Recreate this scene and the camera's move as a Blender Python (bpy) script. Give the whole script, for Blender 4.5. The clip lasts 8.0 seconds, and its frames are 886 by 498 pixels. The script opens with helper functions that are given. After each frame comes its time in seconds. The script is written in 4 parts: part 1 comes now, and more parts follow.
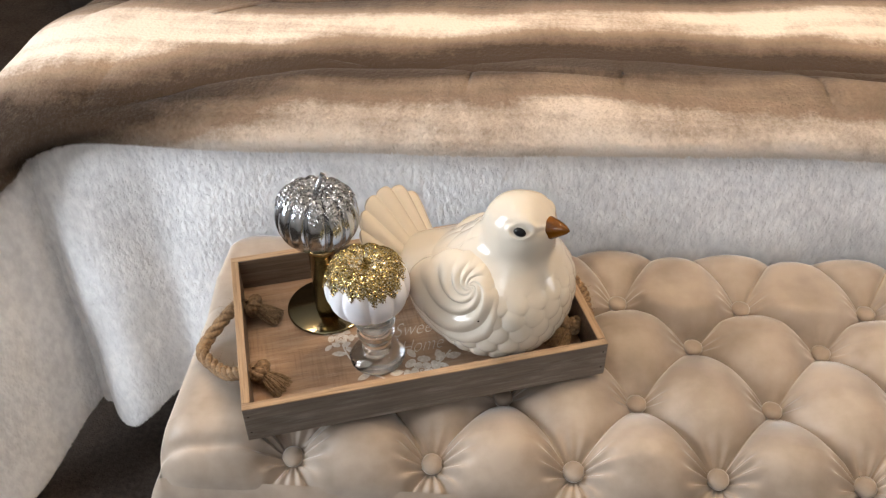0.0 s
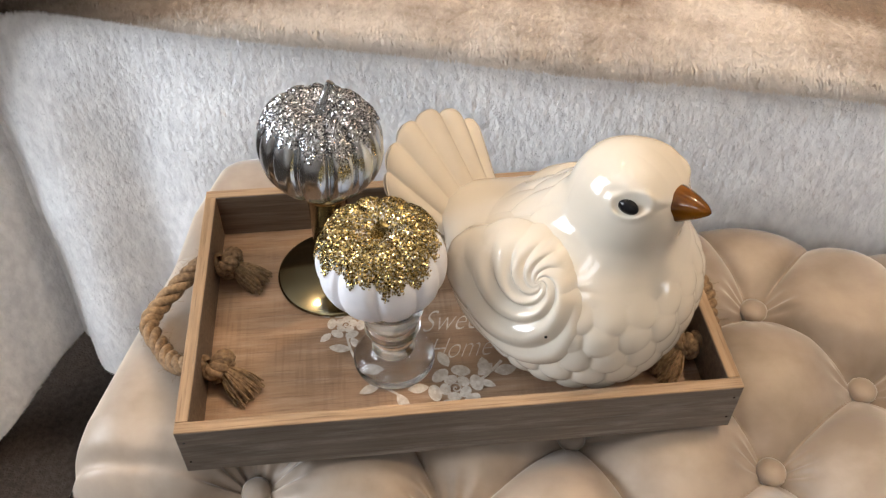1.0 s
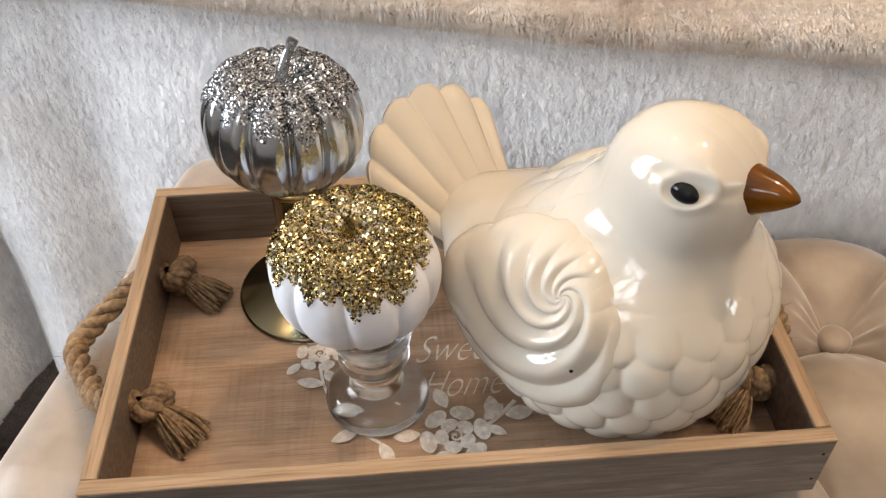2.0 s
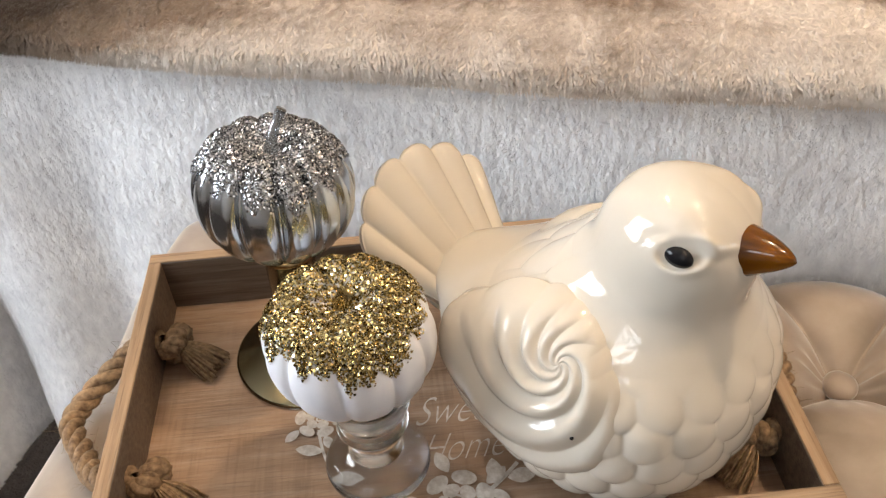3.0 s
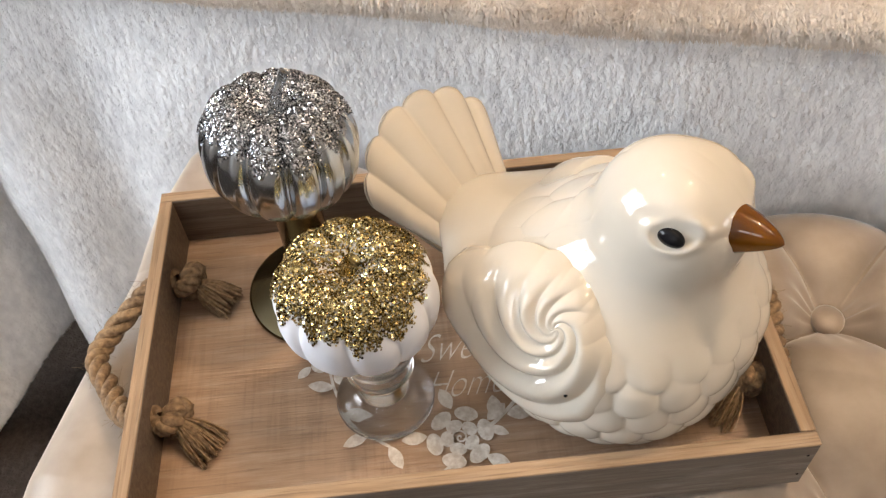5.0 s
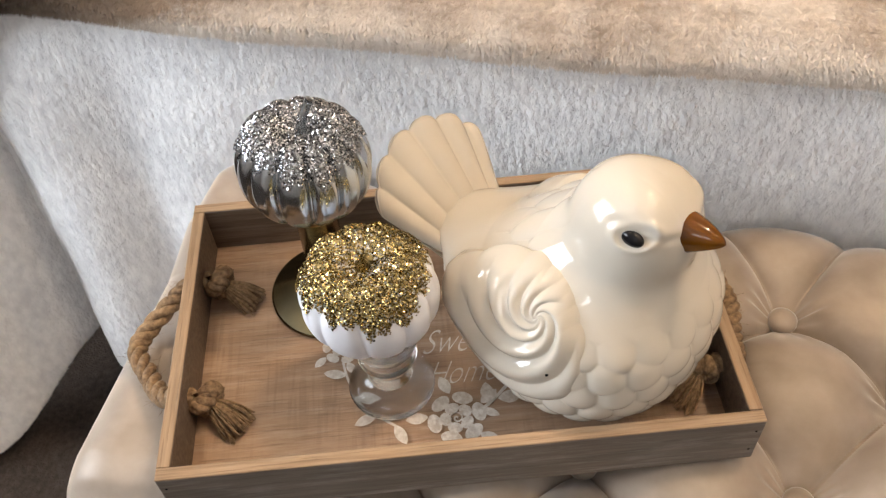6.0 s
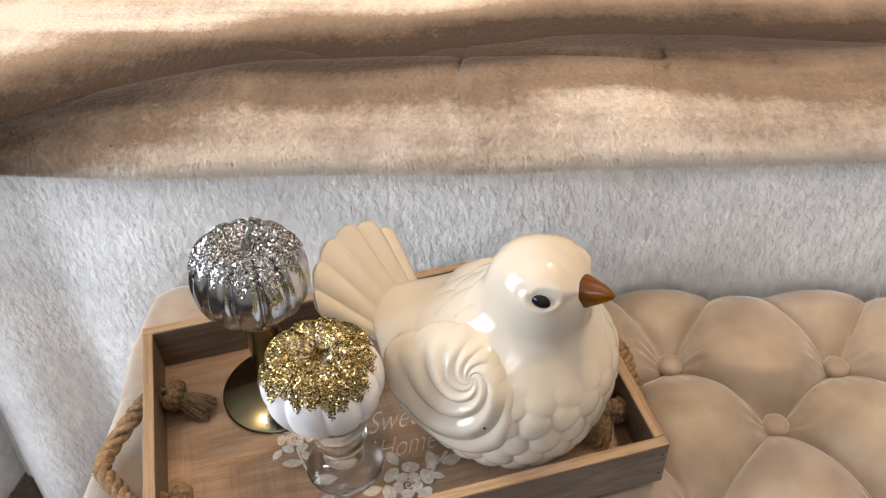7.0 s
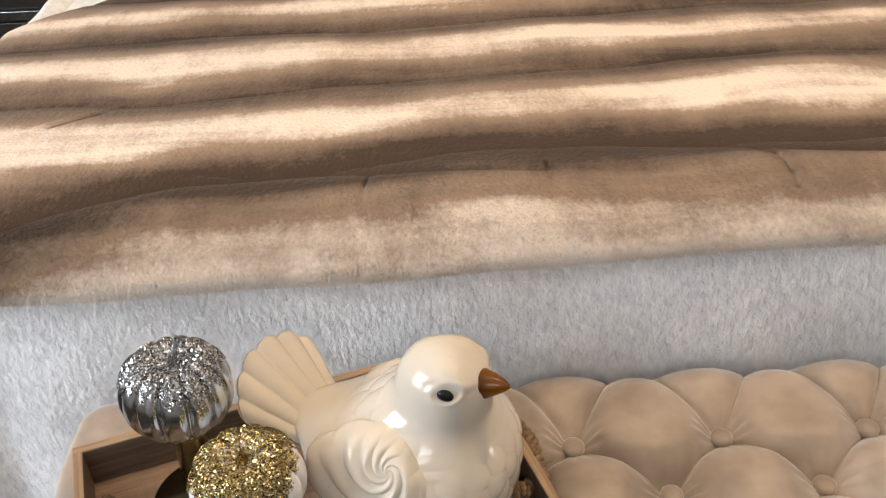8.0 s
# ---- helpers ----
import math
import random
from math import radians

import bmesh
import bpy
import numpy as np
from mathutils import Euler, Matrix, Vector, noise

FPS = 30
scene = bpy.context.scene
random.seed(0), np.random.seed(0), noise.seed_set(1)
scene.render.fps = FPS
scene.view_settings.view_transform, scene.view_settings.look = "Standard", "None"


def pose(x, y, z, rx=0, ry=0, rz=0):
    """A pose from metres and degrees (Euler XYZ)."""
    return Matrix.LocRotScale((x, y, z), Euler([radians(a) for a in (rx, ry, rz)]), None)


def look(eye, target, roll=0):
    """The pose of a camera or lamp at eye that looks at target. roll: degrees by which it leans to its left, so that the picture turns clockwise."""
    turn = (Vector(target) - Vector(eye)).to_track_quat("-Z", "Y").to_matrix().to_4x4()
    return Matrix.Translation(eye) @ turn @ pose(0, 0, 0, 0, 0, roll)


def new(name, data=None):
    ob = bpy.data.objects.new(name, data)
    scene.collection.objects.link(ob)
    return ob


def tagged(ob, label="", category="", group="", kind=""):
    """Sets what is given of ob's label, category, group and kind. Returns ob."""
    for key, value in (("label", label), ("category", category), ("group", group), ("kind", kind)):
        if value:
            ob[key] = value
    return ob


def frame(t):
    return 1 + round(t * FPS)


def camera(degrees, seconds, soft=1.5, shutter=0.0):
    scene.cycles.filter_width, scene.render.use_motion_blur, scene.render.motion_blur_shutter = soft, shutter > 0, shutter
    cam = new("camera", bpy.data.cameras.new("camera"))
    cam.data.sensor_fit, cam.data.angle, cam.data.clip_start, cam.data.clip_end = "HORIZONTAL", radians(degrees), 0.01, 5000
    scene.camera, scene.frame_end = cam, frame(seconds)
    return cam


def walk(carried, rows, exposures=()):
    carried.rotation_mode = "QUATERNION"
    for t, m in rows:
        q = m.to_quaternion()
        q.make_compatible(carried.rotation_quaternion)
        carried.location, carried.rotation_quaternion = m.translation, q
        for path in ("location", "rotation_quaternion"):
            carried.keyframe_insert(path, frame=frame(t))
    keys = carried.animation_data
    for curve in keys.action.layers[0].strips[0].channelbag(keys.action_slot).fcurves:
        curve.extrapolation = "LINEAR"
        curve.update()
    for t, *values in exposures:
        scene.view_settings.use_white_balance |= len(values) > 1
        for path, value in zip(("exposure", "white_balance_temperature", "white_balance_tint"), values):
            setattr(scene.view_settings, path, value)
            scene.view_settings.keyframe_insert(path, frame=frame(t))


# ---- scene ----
cam = camera(54.4, 8.0, soft=1.3)
PATH = [
    (0, (0.143, 0.079, 1.209), (0.024, 1.612, -0.071), -0.6),
    (0.5, (0.117, 0.222, 1.133), (-0.021, 1.653, -0.258), 0.5),
    (1, (0.134, 0.345, 1.032), (-0.145, 1.72, -0.393), 0.3),
    (1.2, (0.139, 0.379, 0.998), (-0.178, 1.739, -0.434), 0.0),
    (2.3, (0.133, 0.439, 0.919), (-0.239, 1.881, -0.416), -1.9),
    (2.5, (0.135, 0.442, 0.923), (-0.25, 1.897, -0.393), -2.5),
    (3, (0.136, 0.451, 0.935), (-0.234, 1.905, -0.388), -3.3),
    (3.5, (0.136, 0.471, 0.946), (-0.202, 1.845, -0.468), -4.2),
    (4, (0.131, 0.484, 0.953), (-0.191, 1.763, -0.55), -4.8),
    (4.5, (0.13, 0.485, 0.965), (-0.212, 1.705, -0.583), -5.0),
    (6, (0.151, 0.419, 1.034), (-0.206, 1.685, -0.472), -4.1),
    (6.5, (0.139, 0.368, 1.064), (-0.112, 1.743, -0.367), -3.7),
    (7, (0.135, 0.336, 1.089), (0.02, 1.826, -0.24), -2.8),
    (7.5, (0.139, 0.306, 1.115), (0.122, 1.874, -0.127), -2.1),
    (8, (0.152, 0.286, 1.137), (0.214, 1.916, -0.021), -2.0),
]
walk(cam, [(t, look(eye, target, roll)) for t, eye, target, roll in PATH],
     exposures=[(0, 0.15), (2, 0.18), (6.6, 0.18), (8, 0.0)])

# ---- light ----
world = bpy.data.worlds.new("world")
scene.world = world
world.use_nodes = True
wn = world.node_tree.nodes
sky = wn.new("ShaderNodeTexSky")
sky.sky_type, sky.sun_disc, sky.sun_elevation, sky.sun_rotation = "NISHITA", False, radians(35), radians(200)
world.node_tree.links.new(sky.outputs[0], wn["Background"].inputs[0])
wn["Background"].inputs[1].default_value = 0.1


def area_lamp(name, m, sx, sy, power, colour):
    d = bpy.data.lights.new(name, "AREA")
    d.shape, d.size, d.size_y, d.energy, d.color = "RECTANGLE", sx, sy, power, colour
    ob = new(name, d)
    ob.matrix_world = m
    return ob


def bulb(name, at, radius, power, colour):
    d = bpy.data.lights.new(name, "POINT")
    d.shadow_soft_size, d.energy, d.color = radius, power, colour
    ob = new(name, d)
    ob.location = at
    return ob


WARM = (1.0, 0.74, 0.48)
COOL = (0.85, 0.92, 1.0)
# the room: left, right, front (behind the camera), back, ceiling
RX0, RX1, RY0, RY1, RZ = -2.4, 3.0, -1.5, 3.0, 2.6
WIN = (-0.55, 0.75, 0.90, 2.10)           # window in the left wall: y0, y1, z0, z1
WIN2 = (-0.75, 0.25, 1.75, 2.35)            # window in the wall behind the camera: x0, x1, z0, z1
WIN3 = (0.30, 0.85, 0.70, 1.35)            # window in the right wall: y0, y1, z0, z1
LAMPS = [(1.15, 0.75, 27), (-0.72, 1.36, 22), (0.70, 1.18, 56)]
area_lamp("window_daylight", look((RX0 - 0.14, (WIN[0] + WIN[1]) / 2, 1.5), (0.0, (WIN[0] + WIN[1]) / 2, 1.5)), WIN[1] - WIN[0], 1.2, 104, COOL)
area_lamp("window_daylight", look(((WIN2[0] + WIN2[1]) / 2, RY0 - 0.14, (WIN2[2] + WIN2[3]) / 2), ((WIN2[0] + WIN2[1]) / 2, 0.0, (WIN2[2] + WIN2[3]) / 2)), WIN2[1] - WIN2[0], WIN2[3] - WIN2[2], 11, (0.98, 0.97, 0.96))
area_lamp("window_daylight", look((RX1 + 0.14, (WIN3[0] + WIN3[1]) / 2, 1.025), (0.0, (WIN3[0] + WIN3[1]) / 2, 1.025)), WIN3[1] - WIN3[0], WIN3[3] - WIN3[2], 6, COOL)
for lx, ly, power in LAMPS:
    bulb("downlight_bulb", (lx, ly, RZ - 0.08), 0.035, power, WARM)


# ---- materials ----
def nodes_of(name):
    m = bpy.data.materials.new(name)
    m.use_nodes = True
    nt = m.node_tree
    return m, nt, nt.nodes["Principled BSDF"]


def material(name, dark, light, rough=0.6, metal=0.0, scale=30.0, stretch=(1, 1, 1), detail=6.0, bump=0.0, bump_scale=None,
             distance=0.002, coat=0.0, sheen=0.0, second=0.0, spec=0.5, rough_var=0.0):
    """Two colours mixed by two scales of noise, with a relief."""
    m, nt, b = nodes_of(name)
    N, L = nt.nodes.new, nt.links.new
    tc, mp = N("ShaderNodeTexCoord"), N("ShaderNodeMapping")
    mp.inputs["Scale"].default_value = stretch
    L(tc.outputs["Object"], mp.inputs[0])
    n1, n2, ramp = N("ShaderNodeTexNoise"), N("ShaderNodeTexNoise"), N("ShaderNodeValToRGB")
    n1.inputs["Scale"].default_value, n1.inputs["Detail"].default_value = scale, detail
    n2.inputs["Scale"].default_value, n2.inputs["Detail"].default_value = scale * 0.13, 3
    L(mp.outputs[0], n1.inputs["Vector"]), L(tc.outputs["Object"], n2.inputs["Vector"])
    mix = N("ShaderNodeMath")
    mix.operation = "MULTIPLY_ADD"
    L(n2.outputs["Fac"], mix.inputs[0])
    mix.inputs[1].default_value = 0.6 + second
    add = N("ShaderNodeMath")
    add.operation = "MULTIPLY_ADD"
    L(n1.outputs["Fac"], add.inputs[0])
    add.inputs[1].default_value, add.inputs[2].default_value = 1.0, -0.3 - second / 2
    L(add.outputs[0], mix.inputs[2])
    ramp.color_ramp.elements[0].color, ramp.color_ramp.elements[1].color = (*dark, 1), (*light, 1)
    ramp.color_ramp.elements[0].position, ramp.color_ramp.elements[1].position = 0.3, 0.7
    L(mix.outputs[0], ramp.inputs[0]), L(ramp.outputs[0], b.inputs["Base Color"])
    b.inputs["Roughness"].default_value, b.inputs["Metallic"].default_value = rough, metal
    b.inputs["Coat Weight"].default_value, b.inputs["Coat Roughness"].default_value = coat, 0.06
    b.inputs["Sheen Weight"].default_value, b.inputs["Sheen Roughness"].default_value = sheen, 0.4
    b.inputs["Specular IOR Level"].default_value = spec
    if rough_var:
        mr = N("ShaderNodeMapRange")
        L(n2.outputs["Fac"], mr.inputs[0])
        mr.inputs[3].default_value, mr.inputs[4].default_value = rough - rough_var, rough + rough_var
        L(mr.outputs[0], b.inputs["Roughness"])
    if bump:
        n3, bp = N("ShaderNodeTexNoise"), N("ShaderNodeBump")
        n3.inputs["Scale"].default_value, n3.inputs["Detail"].default_value = bump_scale or scale, 4
        L(mp.outputs[0], n3.inputs["Vector"]), L(n3.outputs["Fac"], bp.inputs["Height"])
        bp.inputs["Strength"].default_value, bp.inputs["Distance"].default_value = bump, distance
        L(bp.outputs[0], b.inputs["Normal"])
    return m


M_CERAMIC = material("cream_glaze", (0.57, 0.515, 0.435), (0.64, 0.59, 0.51), 0.035, scale=9, bump=0.20, bump_scale=42, distance=0.0014, rough_var=0.015)
M_BEAK = material("brown_glaze", (0.05, 0.015, 0.001), (0.18, 0.060, 0.003), 0.05, scale=60, stretch=(0.3, 1, 1), spec=0.45)
M_EYE = material("black_glaze", (0.006, 0.006, 0.007), (0.012, 0.012, 0.014), 0.06, scale=60, spec=0.16)
M_SILVER = material("silver_paint", (0.44, 0.47, 0.50), (0.56, 0.59, 0.62), 0.18, 1.0, scale=40, bump=0.08, bump_scale=300, distance=0.0006, rough_var=0.06)
M_GOLD = material("brushed_gold", (0.27, 0.18, 0.075), (0.36, 0.25, 0.11), 0.2, 1.0, scale=40, stretch=(1, 1, 0.1), bump=0.05, bump_scale=900, distance=0.0003)
# Gold with the dim room's reflection darkened into its base colour.
M_PLATE = material("gold_reflecting_dark", (0.17, 0.145, 0.09), (0.21, 0.18, 0.11), 0.12, 1.0, scale=20)
M_WHITE = material("white_paint", (0.72, 0.72, 0.77), (0.80, 0.80, 0.84), 0.55, scale=60, bump=0.12, bump_scale=180, distance=0.0008)


def wood(name, dark, light, wash, wash_amount, axis, rough=0.6, fine=260, squeeze=0.05, pore=0.55, cross=0.0):
    """Open-grained board: long grain along one axis, broad tone, pores and streaks of rubbed-in white."""
    m, nt, b = nodes_of(name)
    N, L = nt.nodes.new, nt.links.new
    tc = N("ShaderNodeTexCoord")

    def layer(scale, squeeze, detail, rough_=0.6):
        mp, n = N("ShaderNodeMapping"), N("ShaderNodeTexNoise")
        sc = [1.0, 1.0, 1.0]
        sc[axis] = squeeze
        mp.inputs["Scale"].default_value = sc
        n.inputs["Scale"].default_value, n.inputs["Detail"].default_value, n.inputs["Roughness"].default_value = scale, detail, rough_
        L(tc.outputs["Object"], mp.inputs[0]), L(mp.outputs[0], n.inputs["Vector"])
        return n.outputs["Fac"]

    def ramp(fac, stops):
        r = N("ShaderNodeValToRGB")
        e = r.color_ramp.elements
        e[0].position, e[0].color = stops[0][0], (*stops[0][1], 1)
        e[1].position, e[1].color = stops[1][0], (*stops[1][1], 1)
        L(fac, r.inputs[0])
        return r.outputs[0]
    grain, tone, pores, streak = layer(fine, squeeze, 6), layer(16, 0.3, 4), layer(700, 0.035, 3), layer(110, 0.10, 8, 0.75)
    mix1 = N("ShaderNodeMix")
    mix1.data_type = "RGBA"
    L(tone, mix1.inputs[0])
    L(ramp(grain, ((0.32, dark), (0.68, light))), mix1.inputs[6])
    L(ramp(grain, ((0.25, tuple(0.62 * c for c in dark)), (0.75, tuple(0.85 * c for c in light)))), mix1.inputs[7])
    mixp = N("ShaderNodeMix")
    mixp.data_type, mixp.blend_type = "RGBA", "MULTIPLY"
    mixp.inputs[0].default_value = pore
    L(mix1.outputs[2], mixp.inputs[6]), L(ramp(pores, ((0.30, (0.35, 0.3, 0.26)), (0.46, (1, 1, 1)))), mixp.inputs[7])
    mixw = N("ShaderNodeMix")
    mixw.data_type = "RGBA"
    mr = N("ShaderNodeMapRange")
    L(streak, mr.inputs[0])
    mr.inputs[1].default_value, mr.inputs[2].default_value, mr.inputs[3].default_value, mr.inputs[4].default_value = 0.50, 0.74, 0.0, wash_amount
    L(mr.outputs[0], mixw.inputs[0]), L(mixp.outputs[2], mixw.inputs[6])
    mixw.inputs[7].default_value = (*wash, 1)
    last = mixw.outputs[2]
    if cross:      # saw marks across the grain, in patches
        mp, n = N("ShaderNodeMapping"), N("ShaderNodeTexNoise")
        sc = [0.06, 0.06, 1.0]
        sc[axis] = 1.0
        mp.inputs["Scale"].default_value = sc
        mp.inputs["Rotation"].default_value = (0, 0, 0.12)
        n.inputs["Scale"].default_value, n.inputs["Detail"].default_value = 330, 3
        L(tc.outputs["Object"], mp.inputs[0]), L(mp.outputs[0], n.inputs["Vector"])
        patch = N("ShaderNodeMapRange")
        L(layer(11, 1.0, 3), patch.inputs[0])
        patch.inputs[1].default_value, patch.inputs[2].default_value, patch.inputs[3].default_value, patch.inputs[4].default_value = 0.42, 0.66, 0.0, cross
        mixc = N("ShaderNodeMix")
        mixc.data_type, mixc.blend_type = "RGBA", "MULTIPLY"
        L(patch.outputs[0], mixc.inputs[0]), L(last, mixc.inputs[6])
        L(ramp(n.outputs["Fac"], ((0.38, (0.45, 0.40, 0.36)), (0.55, (1.12, 1.12, 1.12)))), mixc.inputs[7])
        last = mixc.outputs[2]
    L(last, b.inputs["Base Color"])
    b.inputs["Roughness"].default_value = rough
    b.inputs["Specular IOR Level"].default_value = 0.35
    bp = N("ShaderNodeBump")
    bp.inputs["Strength"].default_value, bp.inputs["Distance"].default_value = 0.45, 0.0006
    L(pores, bp.inputs["Height"]), L(bp.outputs[0], b.inputs["Normal"])
    return m


M_WOOD_X = wood("washed_wood", (0.150, 0.122, 0.099), (0.235, 0.194, 0.160), (0.42, 0.40, 0.375), 0.6, 0, pore=0.35)
M_WOOD_Y = wood("washed_wood_end", (0.150, 0.122, 0.099), (0.235, 0.194, 0.160), (0.42, 0.40, 0.375), 0.5, 1, pore=0.35)
M_RIM_X = wood("bare_wood_edge", (0.26, 0.165, 0.094), (0.42, 0.287, 0.178), (0.5, 0.42, 0.33), 0.3, 0, 0.5)
M_RIM_Y = wood("bare_wood_edge_end", (0.26, 0.165, 0.094), (0.42, 0.287, 0.178), (0.5, 0.42, 0.33), 0.3, 1, 0.5)
M_WOOD_FLOOR = wood("printed_wood", (0.30, 0.185, 0.112), (0.42, 0.275, 0.178), (0.56, 0.45, 0.36), 0.5, 0, 0.36, 90, 0.16, 0.4, 0.38)
# Brown stain, taken darker than the bottom's brown to hold the walls' shade.
M_WOOD_IN = wood("shaded_brown_stain", (0.115, 0.078, 0.052), (0.20, 0.14, 0.098), (0.34, 0.28, 0.23), 0.25, 0)
M_PRINT = material("white_print", (0.46, 0.39, 0.32), (0.68, 0.63, 0.57), 0.5, scale=300, detail=4)
M_ROPE = material("jute", (0.11, 0.064, 0.032), (0.31, 0.20, 0.108), 0.85, scale=320, stretch=(1, 1, 1), detail=6, bump=0.7, bump_scale=500, distance=0.001)
M_VELVET = material("champagne_velvet", (0.235, 0.186, 0.146), (0.37, 0.302, 0.245), 0.5, scale=26, detail=5, bump=0.12, bump_scale=420, distance=0.0005, sheen=1.0, second=0.4)
M_PLUSH = material("white_plush", (0.76, 0.755, 0.77), (0.93, 0.925, 0.93), 0.9, scale=95, stretch=(1, 1, 0.6), detail=6, bump=0.7, bump_scale=150, distance=0.005, sheen=0.5, spec=0.1)
M_FLOOR = material("brown_carpet", (0.027, 0.020, 0.017), (0.052, 0.041, 0.034), 0.95, scale=120, bump=0.6, bump_scale=300, distance=0.004, spec=0.1)
M_WALL = material("taupe_wall_paint", (0.33, 0.31, 0.29), (0.37, 0.35, 0.33), 0.85, scale=8, bump=0.08, bump_scale=200, distance=0.001)
M_CEIL = material("ceiling_paint", (0.66, 0.65, 0.63), (0.72, 0.71, 0.69), 0.9, scale=8)
M_FRAME = material("window_paint", (0.74, 0.74, 0.73), (0.80, 0.80, 0.79), 0.4, scale=20)
M_BASE = material("grey_bed_base", (0.13, 0.13, 0.135), (0.20, 0.20, 0.205), 0.8, scale=90, bump=0.3, bump_scale=500, distance=0.001)
M_DARKWOOD = material("dark_wood", (0.020, 0.016, 0.014), (0.045, 0.036, 0.032), 0.35, scale=30, stretch=(0.2, 1, 1), detail=8, bump=0.1, distance=0.0006)
M_TRIM = material("lamp_trim", (0.75, 0.74, 0.72), (0.8, 0.79, 0.77), 0.4, scale=20)


def glow(name, colour, strength):
    m, nt, b = nodes_of(name)
    b.inputs["Base Color"].default_value = (0.02, 0.02, 0.02, 1)
    b.inputs["Emission Color"].default_value, b.inputs["Emission Strength"].default_value = (*colour, 1), strength
    return m


M_SKYGLOW = glow("daylight_backdrop", COOL, 4.0)
M_LENS = glow("lamp_lens", WARM, 25.0)


def glass(name, tint=(1, 1, 1), rough=0.0):
    m, nt, b = nodes_of(name)
    b.inputs["Base Color"].default_value = (*tint, 1)
    b.inputs["Roughness"].default_value, b.inputs["IOR"].default_value = rough, 1.48
    b.inputs["Transmission Weight"].default_value = 1.0
    if rough:
        n, bp = nt.nodes.new("ShaderNodeTexNoise"), nt.nodes.new("ShaderNodeBump")
        n.inputs["Scale"].default_value = 170
        bp.inputs["Strength"].default_value, bp.inputs["Distance"].default_value = 0.05, 0.0010
        nt.links.new(n.outputs["Fac"], bp.inputs["Height"]), nt.links.new(bp.outputs[0], b.inputs["Normal"])
    return m


M_GLASS = glass("clear_glass", (0.985, 0.992, 0.99), 0.004)
M_PANE = glass("window_glass")


def flakes(name, a, b2):
    """Metal flakes, each of its own tone."""
    m, nt, b = nodes_of(name)
    g, ramp = nt.nodes.new("ShaderNodeNewGeometry"), nt.nodes.new("ShaderNodeValToRGB")
    ramp.color_ramp.elements[0].color, ramp.color_ramp.elements[1].color = (*a, 1), (*b2, 1)
    nt.links.new(g.outputs["Random Per Island"], ramp.inputs[0])
    nt.links.new(ramp.outputs[0], b.inputs["Base Color"])
    b.inputs["Metallic"].default_value, b.inputs["Roughness"].default_value = 1.0, 0.16
    return m


M_GLIT_S = flakes("silver_glitter", (0.10, 0.10, 0.11), (0.98, 0.98, 1.0))
M_GLIT_G = flakes("gold_glitter", (0.12, 0.080, 0.020), (0.93, 0.74, 0.36))


